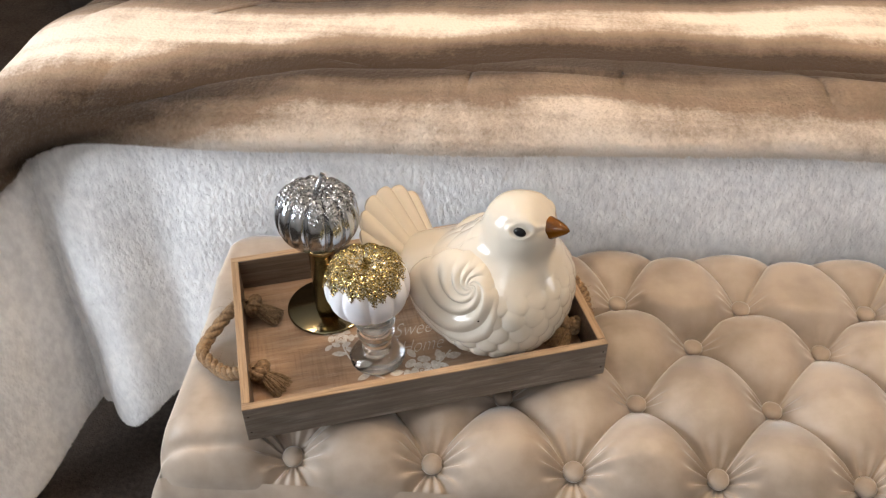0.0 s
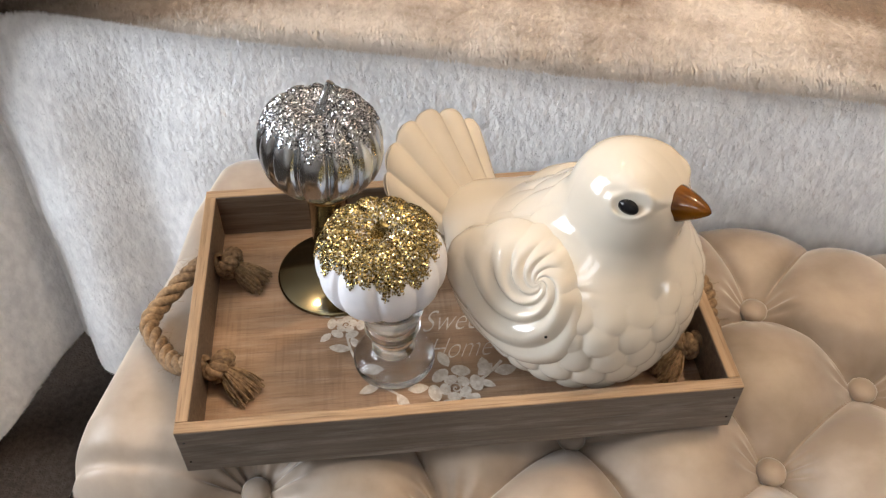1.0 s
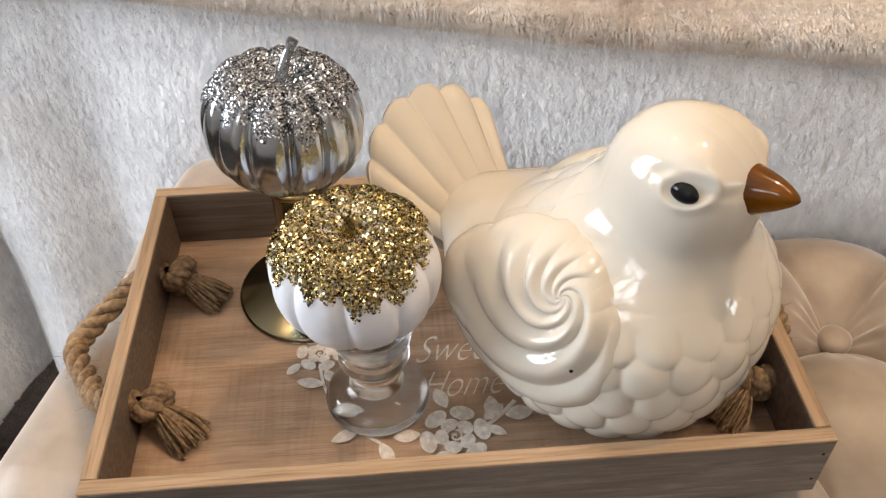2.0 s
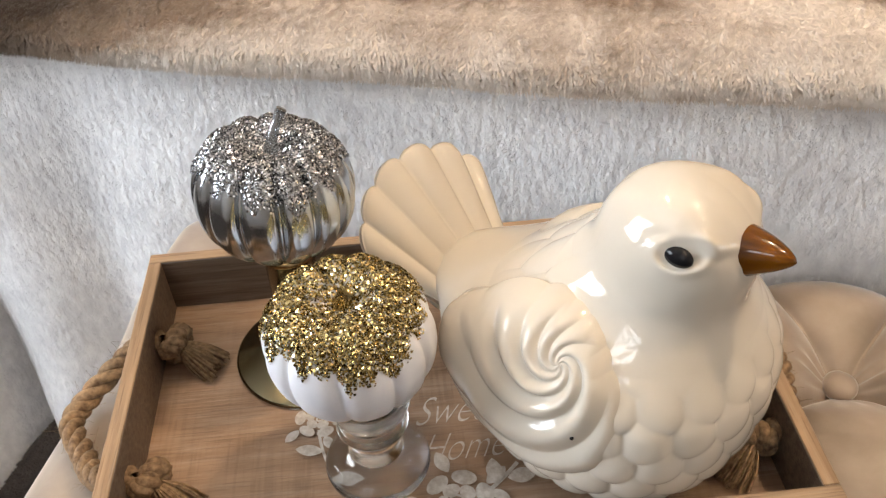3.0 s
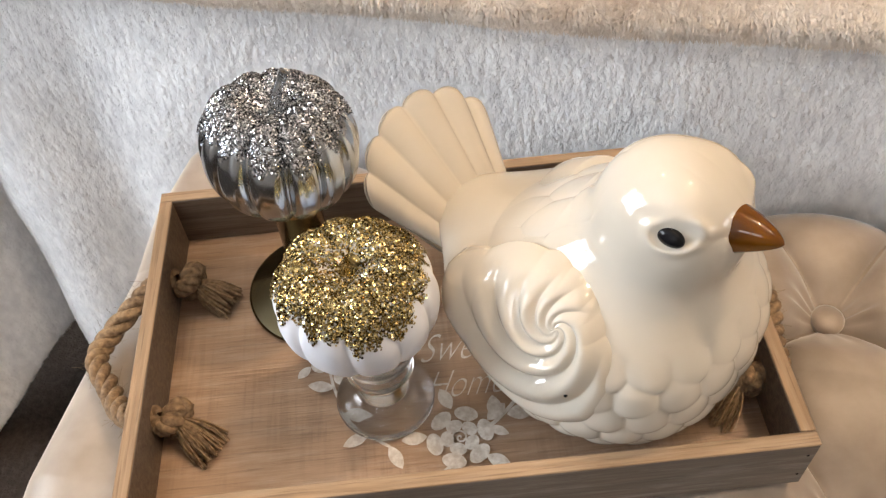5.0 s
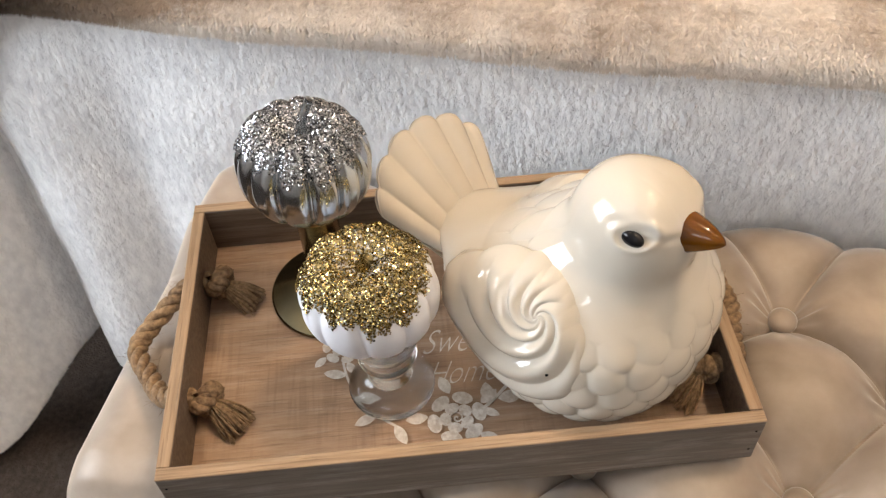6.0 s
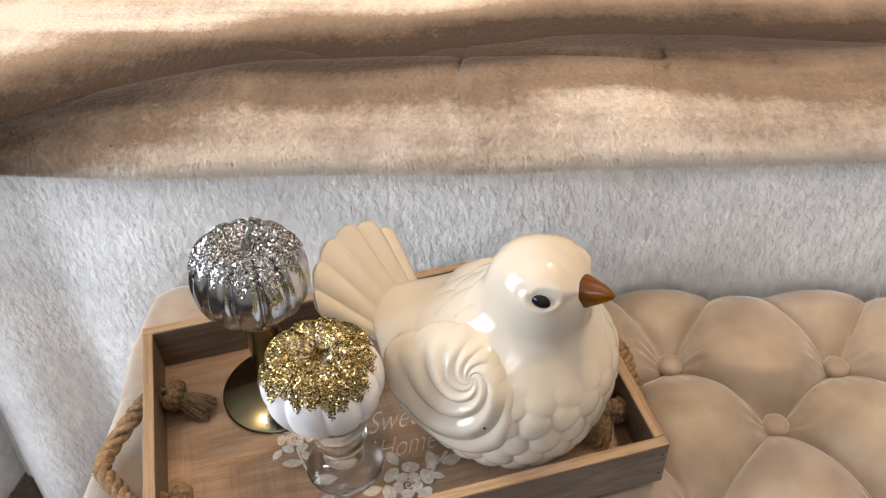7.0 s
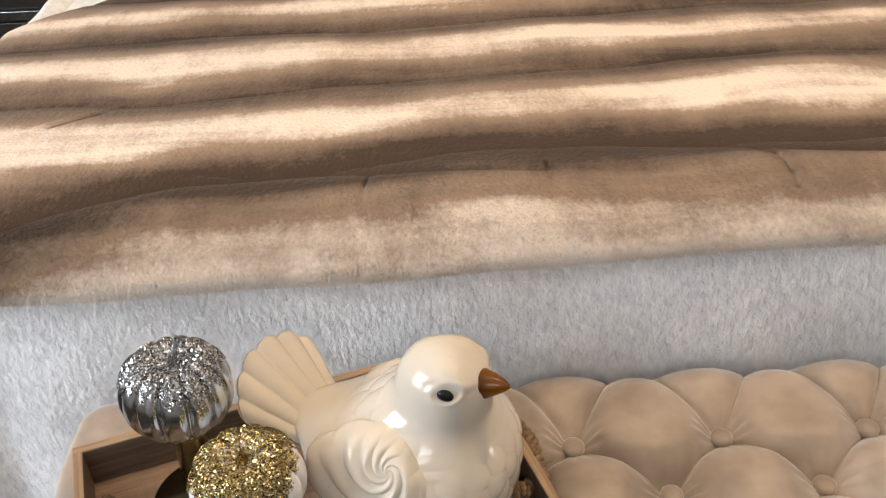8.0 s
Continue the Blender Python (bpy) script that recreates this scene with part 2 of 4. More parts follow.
def striped_fur(name):
    """Tip-dyed fur: broad taupe bands on cream, wavering, running along the bed's foot, with crease shade painted in.
    """
    m, nt, b = nodes_of(name)
    N, L = nt.nodes.new, nt.links.new
    at = N("ShaderNodeAttribute")
    at.attribute_name = "band_and_shade"
    tc = N("ShaderNodeTexCoord")
    mp = N("ShaderNodeMapping")
    mp.inputs["Scale"].default_value = (0.14, 1.3, 1)
    L(tc.outputs["Object"], mp.inputs[0])
    n = N("ShaderNodeTexNoise")
    n.inputs["Scale"].default_value, n.inputs["Detail"].default_value = 22, 7
    L(mp.outputs[0], n.inputs["Vector"])
    fine = N("ShaderNodeTexNoise")
    fine.inputs["Scale"].default_value, fine.inputs["Detail"].default_value = 210, 4
    L(tc.outputs["Object"], fine.inputs["Vector"])
    a1, a2 = N("ShaderNodeMath"), N("ShaderNodeMath")
    a1.operation = a2.operation = "MULTIPLY_ADD"
    L(n.outputs["Fac"], a1.inputs[0])
    a1.inputs[1].default_value = 0.75
    L(at.outputs["Fac"], a1.inputs[2])
    L(fine.outputs["Fac"], a2.inputs[0])
    a2.inputs[1].default_value = 0.25
    L(a1.outputs[0], a2.inputs[2])
    # brushed patches across the bands
    mp2, nap, a3 = N("ShaderNodeMapping"), N("ShaderNodeTexNoise"), N("ShaderNodeMath")
    mp2.inputs["Scale"].default_value = (1.0, 0.45, 1)
    L(tc.outputs["Object"], mp2.inputs[0]), L(mp2.outputs[0], nap.inputs["Vector"])
    nap.inputs["Scale"].default_value, nap.inputs["Detail"].default_value, nap.inputs["Roughness"].default_value = 34, 8, 0.72
    a3.operation = "MULTIPLY_ADD"
    L(nap.outputs["Fac"], a3.inputs[0]), L(a2.outputs[0], a3.inputs[2])
    a3.inputs[1].default_value = 0.55
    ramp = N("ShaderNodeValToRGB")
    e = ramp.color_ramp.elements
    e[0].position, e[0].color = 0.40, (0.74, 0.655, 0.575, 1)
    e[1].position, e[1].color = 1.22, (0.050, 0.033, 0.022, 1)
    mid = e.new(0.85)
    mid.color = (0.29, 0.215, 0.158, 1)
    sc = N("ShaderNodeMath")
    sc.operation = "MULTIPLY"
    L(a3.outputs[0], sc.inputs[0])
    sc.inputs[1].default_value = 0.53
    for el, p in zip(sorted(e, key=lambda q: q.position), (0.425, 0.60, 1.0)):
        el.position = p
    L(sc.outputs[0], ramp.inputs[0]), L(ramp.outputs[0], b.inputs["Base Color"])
    b.inputs["Roughness"].default_value, b.inputs["Sheen Weight"].default_value = 0.9, 0.1
    b.inputs["Specular IOR Level"].default_value = 0.1
    bp = N("ShaderNodeBump")
    bp.inputs["Strength"].default_value, bp.inputs["Distance"].default_value = 0.7, 0.003
    L(fine.outputs["Fac"], bp.inputs["Height"]), L(bp.outputs[0], b.inputs["Normal"])
    return m


M_THROW = striped_fur("striped_plush")


# ---- helpers of this scene ----
def thing(name, m, label, category, group="", kind=""):
    ob = new(name)
    ob.matrix_world = m
    ob.empty_display_size = 0.05
    return tagged(ob, label, category, group, kind)


def mesh_ob(name, me, mats, parent=None, label=""):
    for mt in (mats if isinstance(mats, (list, tuple)) else [mats]):
        me.materials.append(mt)
    ob = new(name, me)
    if parent:
        ob.parent = parent
    return tagged(ob, label)


def part(name, bm, mats, parent=None, label="", smooth=False):
    me = bpy.data.meshes.new(name)
    bm.to_mesh(me)
    bm.free()
    if smooth:
        me.polygons.foreach_set("use_smooth", [True] * len(me.polygons))
    return mesh_ob(name, me, mats, parent, label)


def grid_faces(n, m, wrap_u=False, wrap_v=False, base=0):
    i, j = np.meshgrid(np.arange(n if wrap_u else n - 1), np.arange(m if wrap_v else m - 1), indexing="ij")
    i2, j2 = (i + 1) % n, (j + 1) % m
    return np.stack([i * m + j, i2 * m + j, i2 * m + j2, i * m + j2], -1).reshape(-1, 4) + base


def raw_mesh(name, verts, faces, smooth=True):
    """verts (n,3) and quads (k,4) or triangles (k,3) into a mesh, fast."""
    verts, faces = np.asarray(verts, np.float32), np.asarray(faces, np.int32)
    k = faces.shape[1]
    me = bpy.data.meshes.new(name)
    me.vertices.add(len(verts))
    me.vertices.foreach_set("co", verts.ravel())
    me.loops.add(faces.size)
    me.loops.foreach_set("vertex_index", faces.ravel())
    me.polygons.add(len(faces))
    me.polygons.foreach_set("loop_start", np.arange(len(faces)) * k)
    me.polygons.foreach_set("loop_total", np.full(len(faces), k))
    me.update(calc_edges=True)
    me.validate()
    me.polygons.foreach_set("use_smooth", [smooth] * len(me.polygons))
    return me


def box(bm, x0, x1, y0, y1, z0, z1, bevel=0.0, seg=2):
    made = bmesh.ops.create_cube(bm, size=1.0, matrix=Matrix.Translation(((x0 + x1) / 2, (y0 + y1) / 2, (z0 + z1) / 2)) @ Matrix.Diagonal((x1 - x0, y1 - y0, z1 - z0, 1)))
    if bevel:
        edges = list({e for v in made["verts"] for e in v.link_edges})
        bmesh.ops.bevel(bm, geom=edges, offset=bevel, segments=seg, affect="EDGES", profile=0.6)


def box_part(name, dims, mat, parent=None, label="", bevel=0.002):
    bm = bmesh.new()
    box(bm, *dims, bevel=bevel)
    return part(name, bm, mat, parent, label)


def lathe(profile, seg=64):
    """A closed turned body from (radius, z) pairs, from the axis at the bottom to the axis at the top."""
    pr = np.array(profile, float)
    ang = np.linspace(0, 2 * np.pi, seg, endpoint=False)
    v = np.stack([pr[:, None, 0] * np.cos(ang), pr[:, None, 0] * np.sin(ang), np.repeat(pr[:, None, 1], seg, 1)], -1)
    return v.reshape(-1, 3), grid_faces(len(pr), seg, False, True)[:, ::-1]


def sweep(path, radius, seg=10, closed=False):
    """A round tube along points; radius a number or one per point."""
    p = np.array(path, float)
    r = np.broadcast_to(np.asarray(radius, float), (len(p),))
    t = np.gradient(p, axis=0)
    t /= np.linalg.norm(t, axis=1)[:, None] + 1e-12
    up = np.array([0.0, 0.0, 1.0]) if abs(t[0][2]) < 0.9 else np.array([1.0, 0.0, 0.0])
    n0 = np.cross(t[0], up)
    n0 /= np.linalg.norm(n0)
    N = [n0]
    for k in range(1, len(p)):
        n = N[-1] - t[k] * N[-1].dot(t[k])
        N.append(n / (np.linalg.norm(n) + 1e-12))
    N = np.array(N)
    B = np.cross(t, N)
    a = np.linspace(0, 2 * np.pi, seg, endpoint=False)
    v = p[:, None] + r[:, None, None] * (np.cos(a)[None, :, None] * N[:, None] + np.sin(a)[None, :, None] * B[:, None])
    return v.reshape(-1, 3), grid_faces(len(p), seg, False, True)


def join(pieces):
    vs, fs, k = [], [], 0
    for v, f in pieces:
        vs.append(np.asarray(v)), fs.append(np.asarray(f) + k)
        k += len(v)
    return np.concatenate(vs), np.concatenate(fs)


def ball(c, rad, n=20, m=14):
    t = np.linspace(0, 2 * np.pi, n, endpoint=False)
    p = np.linspace(-np.pi / 2 + 0.02, np.pi / 2 - 0.02, m)
    Tt, Pp = np.meshgrid(t, p, indexing="ij")
    v = np.stack([np.cos(Pp) * np.cos(Tt), np.cos(Pp) * np.sin(Tt), np.sin(Pp)], -1) * np.array(rad) + np.array(c)
    return v.reshape(-1, 3), grid_faces(n, m, True, False)


def wobble(x, y, z=0.0, s=1.0):
    """Smooth pseudo-noise of arrays, about -1 to 1."""
    x, y, z = x * s, y * s, z * s
    return (np.sin(x * 1.3 + 1.7 * np.sin(y * 0.9 + 0.3)) + np.sin(y * 1.7 + 1.3 * np.sin(x * 1.1 + z + 2.1)) + np.sin((x + y) * 0.8 + z * 1.9 + 4.0 + np.sin(x * 0.7 - y * 1.2))) / 3


# ---- the room ----
def structure(name, dims, mat, label):
    ob = box_part(name, dims, mat, None, "", 0.0)
    return tagged(ob, label, "", "", "structure")


T = 0.12
structure("floor", (RX0 - T, RX1 + T, RY0 - T, RY1 + T, -0.1, 0.0), M_FLOOR, "dark brown short-pile carpet")
structure("ceiling", (RX0 - T, RX1 + T, RY0 - T, RY1 + T, RZ, RZ + 0.1), M_CEIL, "plain off-white ceiling")
structure("wall_back", (RX0, RX1, RY1, RY1 + T, 0, RZ), M_WALL, "plain taupe painted wall")


def holed_wall(name, m, length, hole):
    """A wall of thickness T along its own x, facing +y, with one window in it."""
    x0, x1, z0, z1 = hole
    bm = bmesh.new()
    box(bm, 0, x0, -T, 0, 0, RZ)
    box(bm, x1, length, -T, 0, 0, RZ)
    box(bm, x0, x1, -T, 0, 0, z0)
    box(bm, x0, x1, -T, 0, z1, RZ)
    ob = part(name, bm, M_WALL)
    ob.matrix_world = m
    tagged(ob, "plain taupe painted wall with a window opening", "", "", "structure")


def window(name, m, hole):
    x0, x1, z0, z1 = hole
    win = thing(name, m, "white-framed window with daylight outside", "window", "", "structure")
    f = 0.045
    bm = bmesh.new()
    for d in ((x0, x1, z0, z0 + f), (x0, x1, z1 - f, z1), (x0, x0 + f, z0 + f, z1 - f), (x1 - f, x1, z0 + f, z1 - f)):
        box(bm, d[0], d[1], -0.10, -0.05, d[2], d[3])
    part("window_frame", bm, M_FRAME, win)
    mid = (x0 + x1) / 2
    box_part("mullion", (mid - 0.03, mid + 0.03, -0.09, -0.06, z0 + f, z1 - f), M_FRAME, win)
    for q in (0.33, 0.66):
        zz = z0 + q * (z1 - z0)
        box_part("mullion", (x0 + f, x1 - f, -0.087, -0.063, zz - 0.025, zz + 0.025), M_FRAME, win)
    box_part("window_sill", (x0 - 0.04, x1 + 0.04, 0.001, 0.10, z0 - 0.03, z0 - 0.002), M_FRAME, win)
    back = box_part("backdrop", (x0 - 1.0, x1 + 1.0, -0.9, -0.88, z0 - 0.8, z1 + 1.0), M_SKYGLOW, None, "", 0.0)
    back.matrix_world = m
    tagged(back, "bright overcast sky outside the window", "", "", "structure")


LW = pose(RX0, RY1 + T, 0, 0, 0, -90)
FW = pose(RX0 - T, RY0, 0, 0, 0, 0)
HOLE1 = (RY1 + T - WIN[1], RY1 + T - WIN[0], WIN[2], WIN[3])
HOLE2 = (WIN2[0] - RX0 + T, WIN2[1] - RX0 + T, WIN2[2], WIN2[3])
holed_wall("wall_left", LW, RY1 - RY0 + T, HOLE1)
holed_wall("wall_front", FW, RX1 - RX0 + 2 * T, HOLE2)
window("window_1", LW, HOLE1)
window("window_2", FW, HOLE2)
RW = pose(RX1, RY0 - T, 0, 0, 0, 90)
HOLE3 = (WIN3[0] - RY0 + T, WIN3[1] - RY0 + T, WIN3[2], WIN3[3])
holed_wall("wall_right", RW, RY1 - RY0 + 2 * T, HOLE3)
window("window_3", RW, HOLE3)
for lx, ly, power in LAMPS:
    lamp = thing("ceiling_light", pose(lx, ly, RZ), "small round recessed ceiling light, lit warm white", "ceiling light", "ceiling lights")
    v, fc = lathe([(0.0, -0.012), (0.045, -0.012), (0.06, -0.012), (0.066, -0.006), (0.066, -0.002), (0.0, -0.002)], 32)
    mesh_ob("trim_ring", raw_mesh("trim_ring", v, fc), M_TRIM, lamp)
    v, fc = lathe([(0.0, -0.02), (0.036, -0.018), (0.044, -0.014), (0.0, -0.0135)], 24)
    mesh_ob("lens", raw_mesh("lens", v, fc), M_LENS, lamp, "glowing warm lens")

# ---- the bed ----
BX0, BY0, BX1, BY1, TOP = -0.50, 0.985, 1.15, 2.95, 0.645
bed = thing("bed", pose(0, 0, 0), "grey upholstered bed with a thick mattress", "bed")
box_part("bed_base", (BX0 + 0.05, BX1 - 0.05, BY0 + 0.06, BY1 - 0.02, 0.10, 0.34), M_BASE, bed, "grey fabric bed base", 0.012)
box_part("mattress", (BX0 + 0.03, BX1 - 0.03, BY0 + 0.035, BY1 - 0.02, 0.345, TOP - 0.03), M_PLUSH, bed, "white mattress", 0.04)
for fx in (BX0 + 0.12, BX1 - 0.12):
    for fy in (BY0 + 0.14, BY1 - 0.12):
        box_part("foot", (fx - 0.03, fx + 0.03, fy - 0.03, fy + 0.03, 0.0, 0.099), M_DARKWOOD, bed)


def drape(a, b, k, lift, flare, folds, sink=0.0):
    """A cloth laid over the bed's corner: a from the left edge, b from the foot edge, both negative where it hangs."""
    soft = lambda q: k * np.logaddexp(0, q / k)
    both = (a < 0) & (b < 0)
    h = np.where(both, np.hypot(np.minimum(a, 0), np.minimum(b, 0)), np.maximum(-a, -b))
    ang = np.arctan2(np.maximum(-a, 0), np.maximum(-b, 0) + 1e-9)     # 0 foot side, pi/2 left side
    ang = np.where((a >= 0) & (b >= 0), np.where(-a > -b, np.pi / 2, 0), ang)
    ox, oy = -np.sin(ang), -np.cos(ang)
    hang = soft(h)
    out = lift + hang * flare * (0.35 + 1.2 * np.sin(2 * ang) ** 2) + folds(a, b, hang, ang)
    out = np.where(h > -0.05, out, lift) * np.clip((h + 0.05) / 0.05, 0, 1)
    x = BX0 + soft(a) + ox * out
    y = BY0 + soft(b) + oy * out
    z = np.maximum(TOP + lift - hang, 0.012 + 0.006 * np.sin(a * 40) ** 2) - sink * np.clip(np.minimum(a, b) / 0.05, 0, 1)
    return x, y, z


def white_folds(a, b, hang, ang):
    g = lambda q, c, w: np.exp(-((q - c) / w) ** 2)
    foot = 0.034 * g(a, 0.105, 0.055) - 0.040 * g(a, 0.0, 0.035) + 0.016 * g(a, 0.27, 0.06) - 0.010 * g(a, 0.19, 0.03)
    corner = 0.060 * g(ang, 0.80, 0.30) - 0.040 * g(ang, 0.12, 0.16)
    return (hang / 0.45) * np.where(ang > 0.0, corner, foot) + 0.0035 * wobble(a, b, 0, 22)


def cloth(name, A, B, pts, mat, thick, label, category, rim=4):
    x, y, z = pts
    n, m = A.shape
    P = np.stack([x, y, z], -1)
    du, dv = np.gradient(P, axis=0), np.gradient(P, axis=1)
    nor = np.cross(du, dv)
    nor /= np.linalg.norm(nor, axis=-1, keepdims=True) + 1e-12
    # rounded edge: the outer sheet, a bulging rim and the inner sheet
    edge = np.minimum(np.minimum(np.arange(n)[:, None], n - 1 - np.arange(n)[:, None]) * 1.0, np.minimum(np.arange(m)[None], m - 1 - np.arange(m)[None]) * 1.0)
    swell = np.sqrt(np.clip(1 - (1 - np.clip(edge / rim, 0, 1)) ** 2, 0, 1))[..., None]
    outer, inner = P + nor * thick * swell, P - nor * thick * 0.3 * swell
    v = np.concatenate([outer.reshape(-1, 3), inner.reshape(-1, 3)])
    f1 = grid_faces(n, m)
    me = raw_mesh(name, v, np.concatenate([f1, f1[:, ::-1] + n * m]))
    ob = mesh_ob(name, me, mat)
    return tagged(ob, label, category), outer, nor


ga = np.concatenate([np.linspace(-0.46, 0.42, 190), np.linspace(0.43, 1.64, 120)])
gb = np.concatenate([np.linspace(-0.53, 0.10, 170), np.linspace(0.12, 1.9, 60)])
A, B = np.meshgrid(ga, gb, indexing="ij")
hem = 0.025 * np.sin(A * 21 + 1.2) * np.clip(1 - A / 0.5, 0, 1)
step = np.clip((A - 0.06) / 0.12, 0, 1)
B2 = np.where(B < 0, B * (1 + hem - 0.13 * step * step * (3 - 2 * step)), B)
white_pts = drape(A, B2, 0.030, -0.006, 0.20, white_folds, 0.028)
white, wo, wnor = cloth("plush_blanket", A, B2, white_pts, M_PLUSH, 0.010, "soft white plush blanket hanging over the foot of the bed", "blanket")



def pile(name, parent, P, nor, pick, count, length, width, lift, flow, mat, seed, band_and_shade=None):
    """Short soft fibres standing on a sheet, combed one way with wandering tufts."""
    rs = np.random.RandomState(seed)
    n, m = P.shape[:2]
    d1, d2 = P[1:, :-1] - P[:-1, :-1], P[:-1, 1:] - P[:-1, :-1]
    area = np.linalg.norm(np.cross(d1, d2), axis=-1) * pick[:-1, :-1]
    cum = np.cumsum(area.ravel())
    idx = np.minimum(np.searchsorted(cum, rs.rand(count) * cum[-1]), area.size - 1)
    i, j = np.unravel_index(idx, area.shape)
    fu, fv = rs.rand(count, 1), rs.rand(count, 1)
    mixp = lambda Q: (Q[i, j] * (1 - fu) + Q[i + 1, j] * fu) * (1 - fv) + (Q[i, j + 1] * (1 - fu) + Q[i + 1, j + 1] * fu) * fv
    p, q = mixp(P), mixp(nor)
    f = np.array(flow, float) - q * (q @ np.array(flow, float))[:, None]
    f /= np.linalg.norm(f, axis=1)[:, None] + 1e-9
    side = np.cross(q, f)
    tuft_a = wobble(p[:, 0], p[:, 2] + p[:, 1], 0.0, 300) * 0.9 + wobble(p[:, 0], p[:, 2] - p[:, 1], 2.0, 90) * 0.8 + rs.normal(0, 0.45, count)
    way = f * np.cos(tuft_a)[:, None] + side * np.sin(tuft_a)[:, None] + q * (lift * (0.6 + 0.8 * rs.rand(count)))[:, None]
    way /= np.linalg.norm(way, axis=1)[:, None]
    across = np.cross(way, q)
    across /= np.linalg.norm(across, axis=1)[:, None] + 1e-9
    ln = length * (0.6 + 0.7 * rs.rand(count))[:, None]
    w = width * (0.7 + 0.6 * rs.rand(count))[:, None]
    p = p - q * 0.0006
    mid = p + way * ln * 0.55
    tip = p + way * ln - q * ln * 0.12
    V = np.stack([p - across * w / 2, p + across * w / 2, mid - across * w * 0.4, mid + across * w * 0.4, tip], 1).reshape(-1, 3)
    b0 = np.arange(count)[:, None] * 5
    F = np.concatenate([b0 + np.array([0, 1, 3]), b0 + np.array([0, 3, 2]), b0 + np.array([2, 3, 4])])
    ob = mesh_ob(name, raw_mesh(name, V, F), mat, parent)
    if band_and_shade is not None:
        ob.data.attributes.new("band_and_shade", "FLOAT", "POINT").data.foreach_set("value", np.repeat(band_and_shade[i, j], 5).astype(np.float32))
    return tagged(ob, "", "", "", "stuff")


pickw = ((A < 1.2) & (B2 < 0.0)).astype(float) * np.where(B2 > -0.30, 1.0, 0.6)
pile("nap", white, wo, -wnor if (wnor[60, 40] @ np.array([0, -1, 0])) < 0 else wnor, pickw, 330000, 0.0036, 0.0006, 0.5, (0.15, 0, -1), M_PLUSH, 11)

# the throw: its cloth coordinates follow the bed's edges
CREASE = [([0.1, 0.24, 0.4, 0.69, 0.94, 1.17], [-0.01, 0.032, 0.076, 0.119, 0.116, 0.109]), ([0.15, 0.36, 0.7, 1.08, 1.28], [0.281, 0.276, 0.308, 0.332, 0.334]),
          ([0.09, 0.4, 0.71, 1.14], [0.469, 0.486, 0.495, 0.521]), ([0.2, 1.2], [0.645, 0.70]), ([0.2, 1.2], [0.83, 0.88]), ([0.2, 1.2], [1.01, 1.06])]     # along the foot, up the bed
u = np.linspace(0, 1, 300)
b3 = np.concatenate([np.linspace(-0.040, 0.55, 260), np.linspace(0.553, 1.15, 150)])
U, Bt = np.meshgrid(u, b3, indexing="ij")
left = np.interp(b3, [-0.06, 0.12, 0.2, 0.27, 0.32, 0.55, 0.74, 1.15], [-0.20, -0.18, -0.13, -0.02, 0.02, 0.05, 0.22, 0.5])
At = left[None] + U * (1.55 - left[None])
Bt = Bt + 0.011 * np.clip((At - 0.25) / 0.35, 0, 1) * np.exp(-((Bt + 0.04) / 0.08) ** 2) + (0.005 * np.sin(At * 7 + 0.8) * np.exp(-((Bt + 0.05) / 0.1) ** 2)) - 0.25 * np.clip(-At + 0.03, 0, 0.25) * np.clip((0.12 - Bt) / 0.12, 0, 1)
tx, ty, tz = drape(At, Bt, 0.034, 0.024, 0.24, lambda a, b, h, g: 0.003 * wobble(a, b, 0, 18))
relief = np.zeros_like(Bt)
band_and_shade = np.zeros_like(Bt)
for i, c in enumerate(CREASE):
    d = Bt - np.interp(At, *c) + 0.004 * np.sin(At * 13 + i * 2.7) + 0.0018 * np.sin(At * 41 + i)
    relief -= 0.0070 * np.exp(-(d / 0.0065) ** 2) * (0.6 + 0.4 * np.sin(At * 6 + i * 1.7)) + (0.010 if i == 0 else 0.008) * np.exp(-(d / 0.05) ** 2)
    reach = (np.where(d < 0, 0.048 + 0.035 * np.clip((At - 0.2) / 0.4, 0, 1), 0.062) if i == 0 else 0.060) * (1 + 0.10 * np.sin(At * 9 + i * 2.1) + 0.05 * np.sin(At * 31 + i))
    # Dyed band, then a narrow dark line painting the shade in the crease.
    band_and_shade += (1.22 if i == 0 else 1.0) * np.exp(-(np.abs(d) / reach) ** 2.8) + 1.1 * np.exp(-(d / 0.0055) ** 2) * (0.6 + 0.4 * np.sin(At * 6 + i * 1.7))
relief += 0.004 * wobble(At, Bt, 1.0, 14)
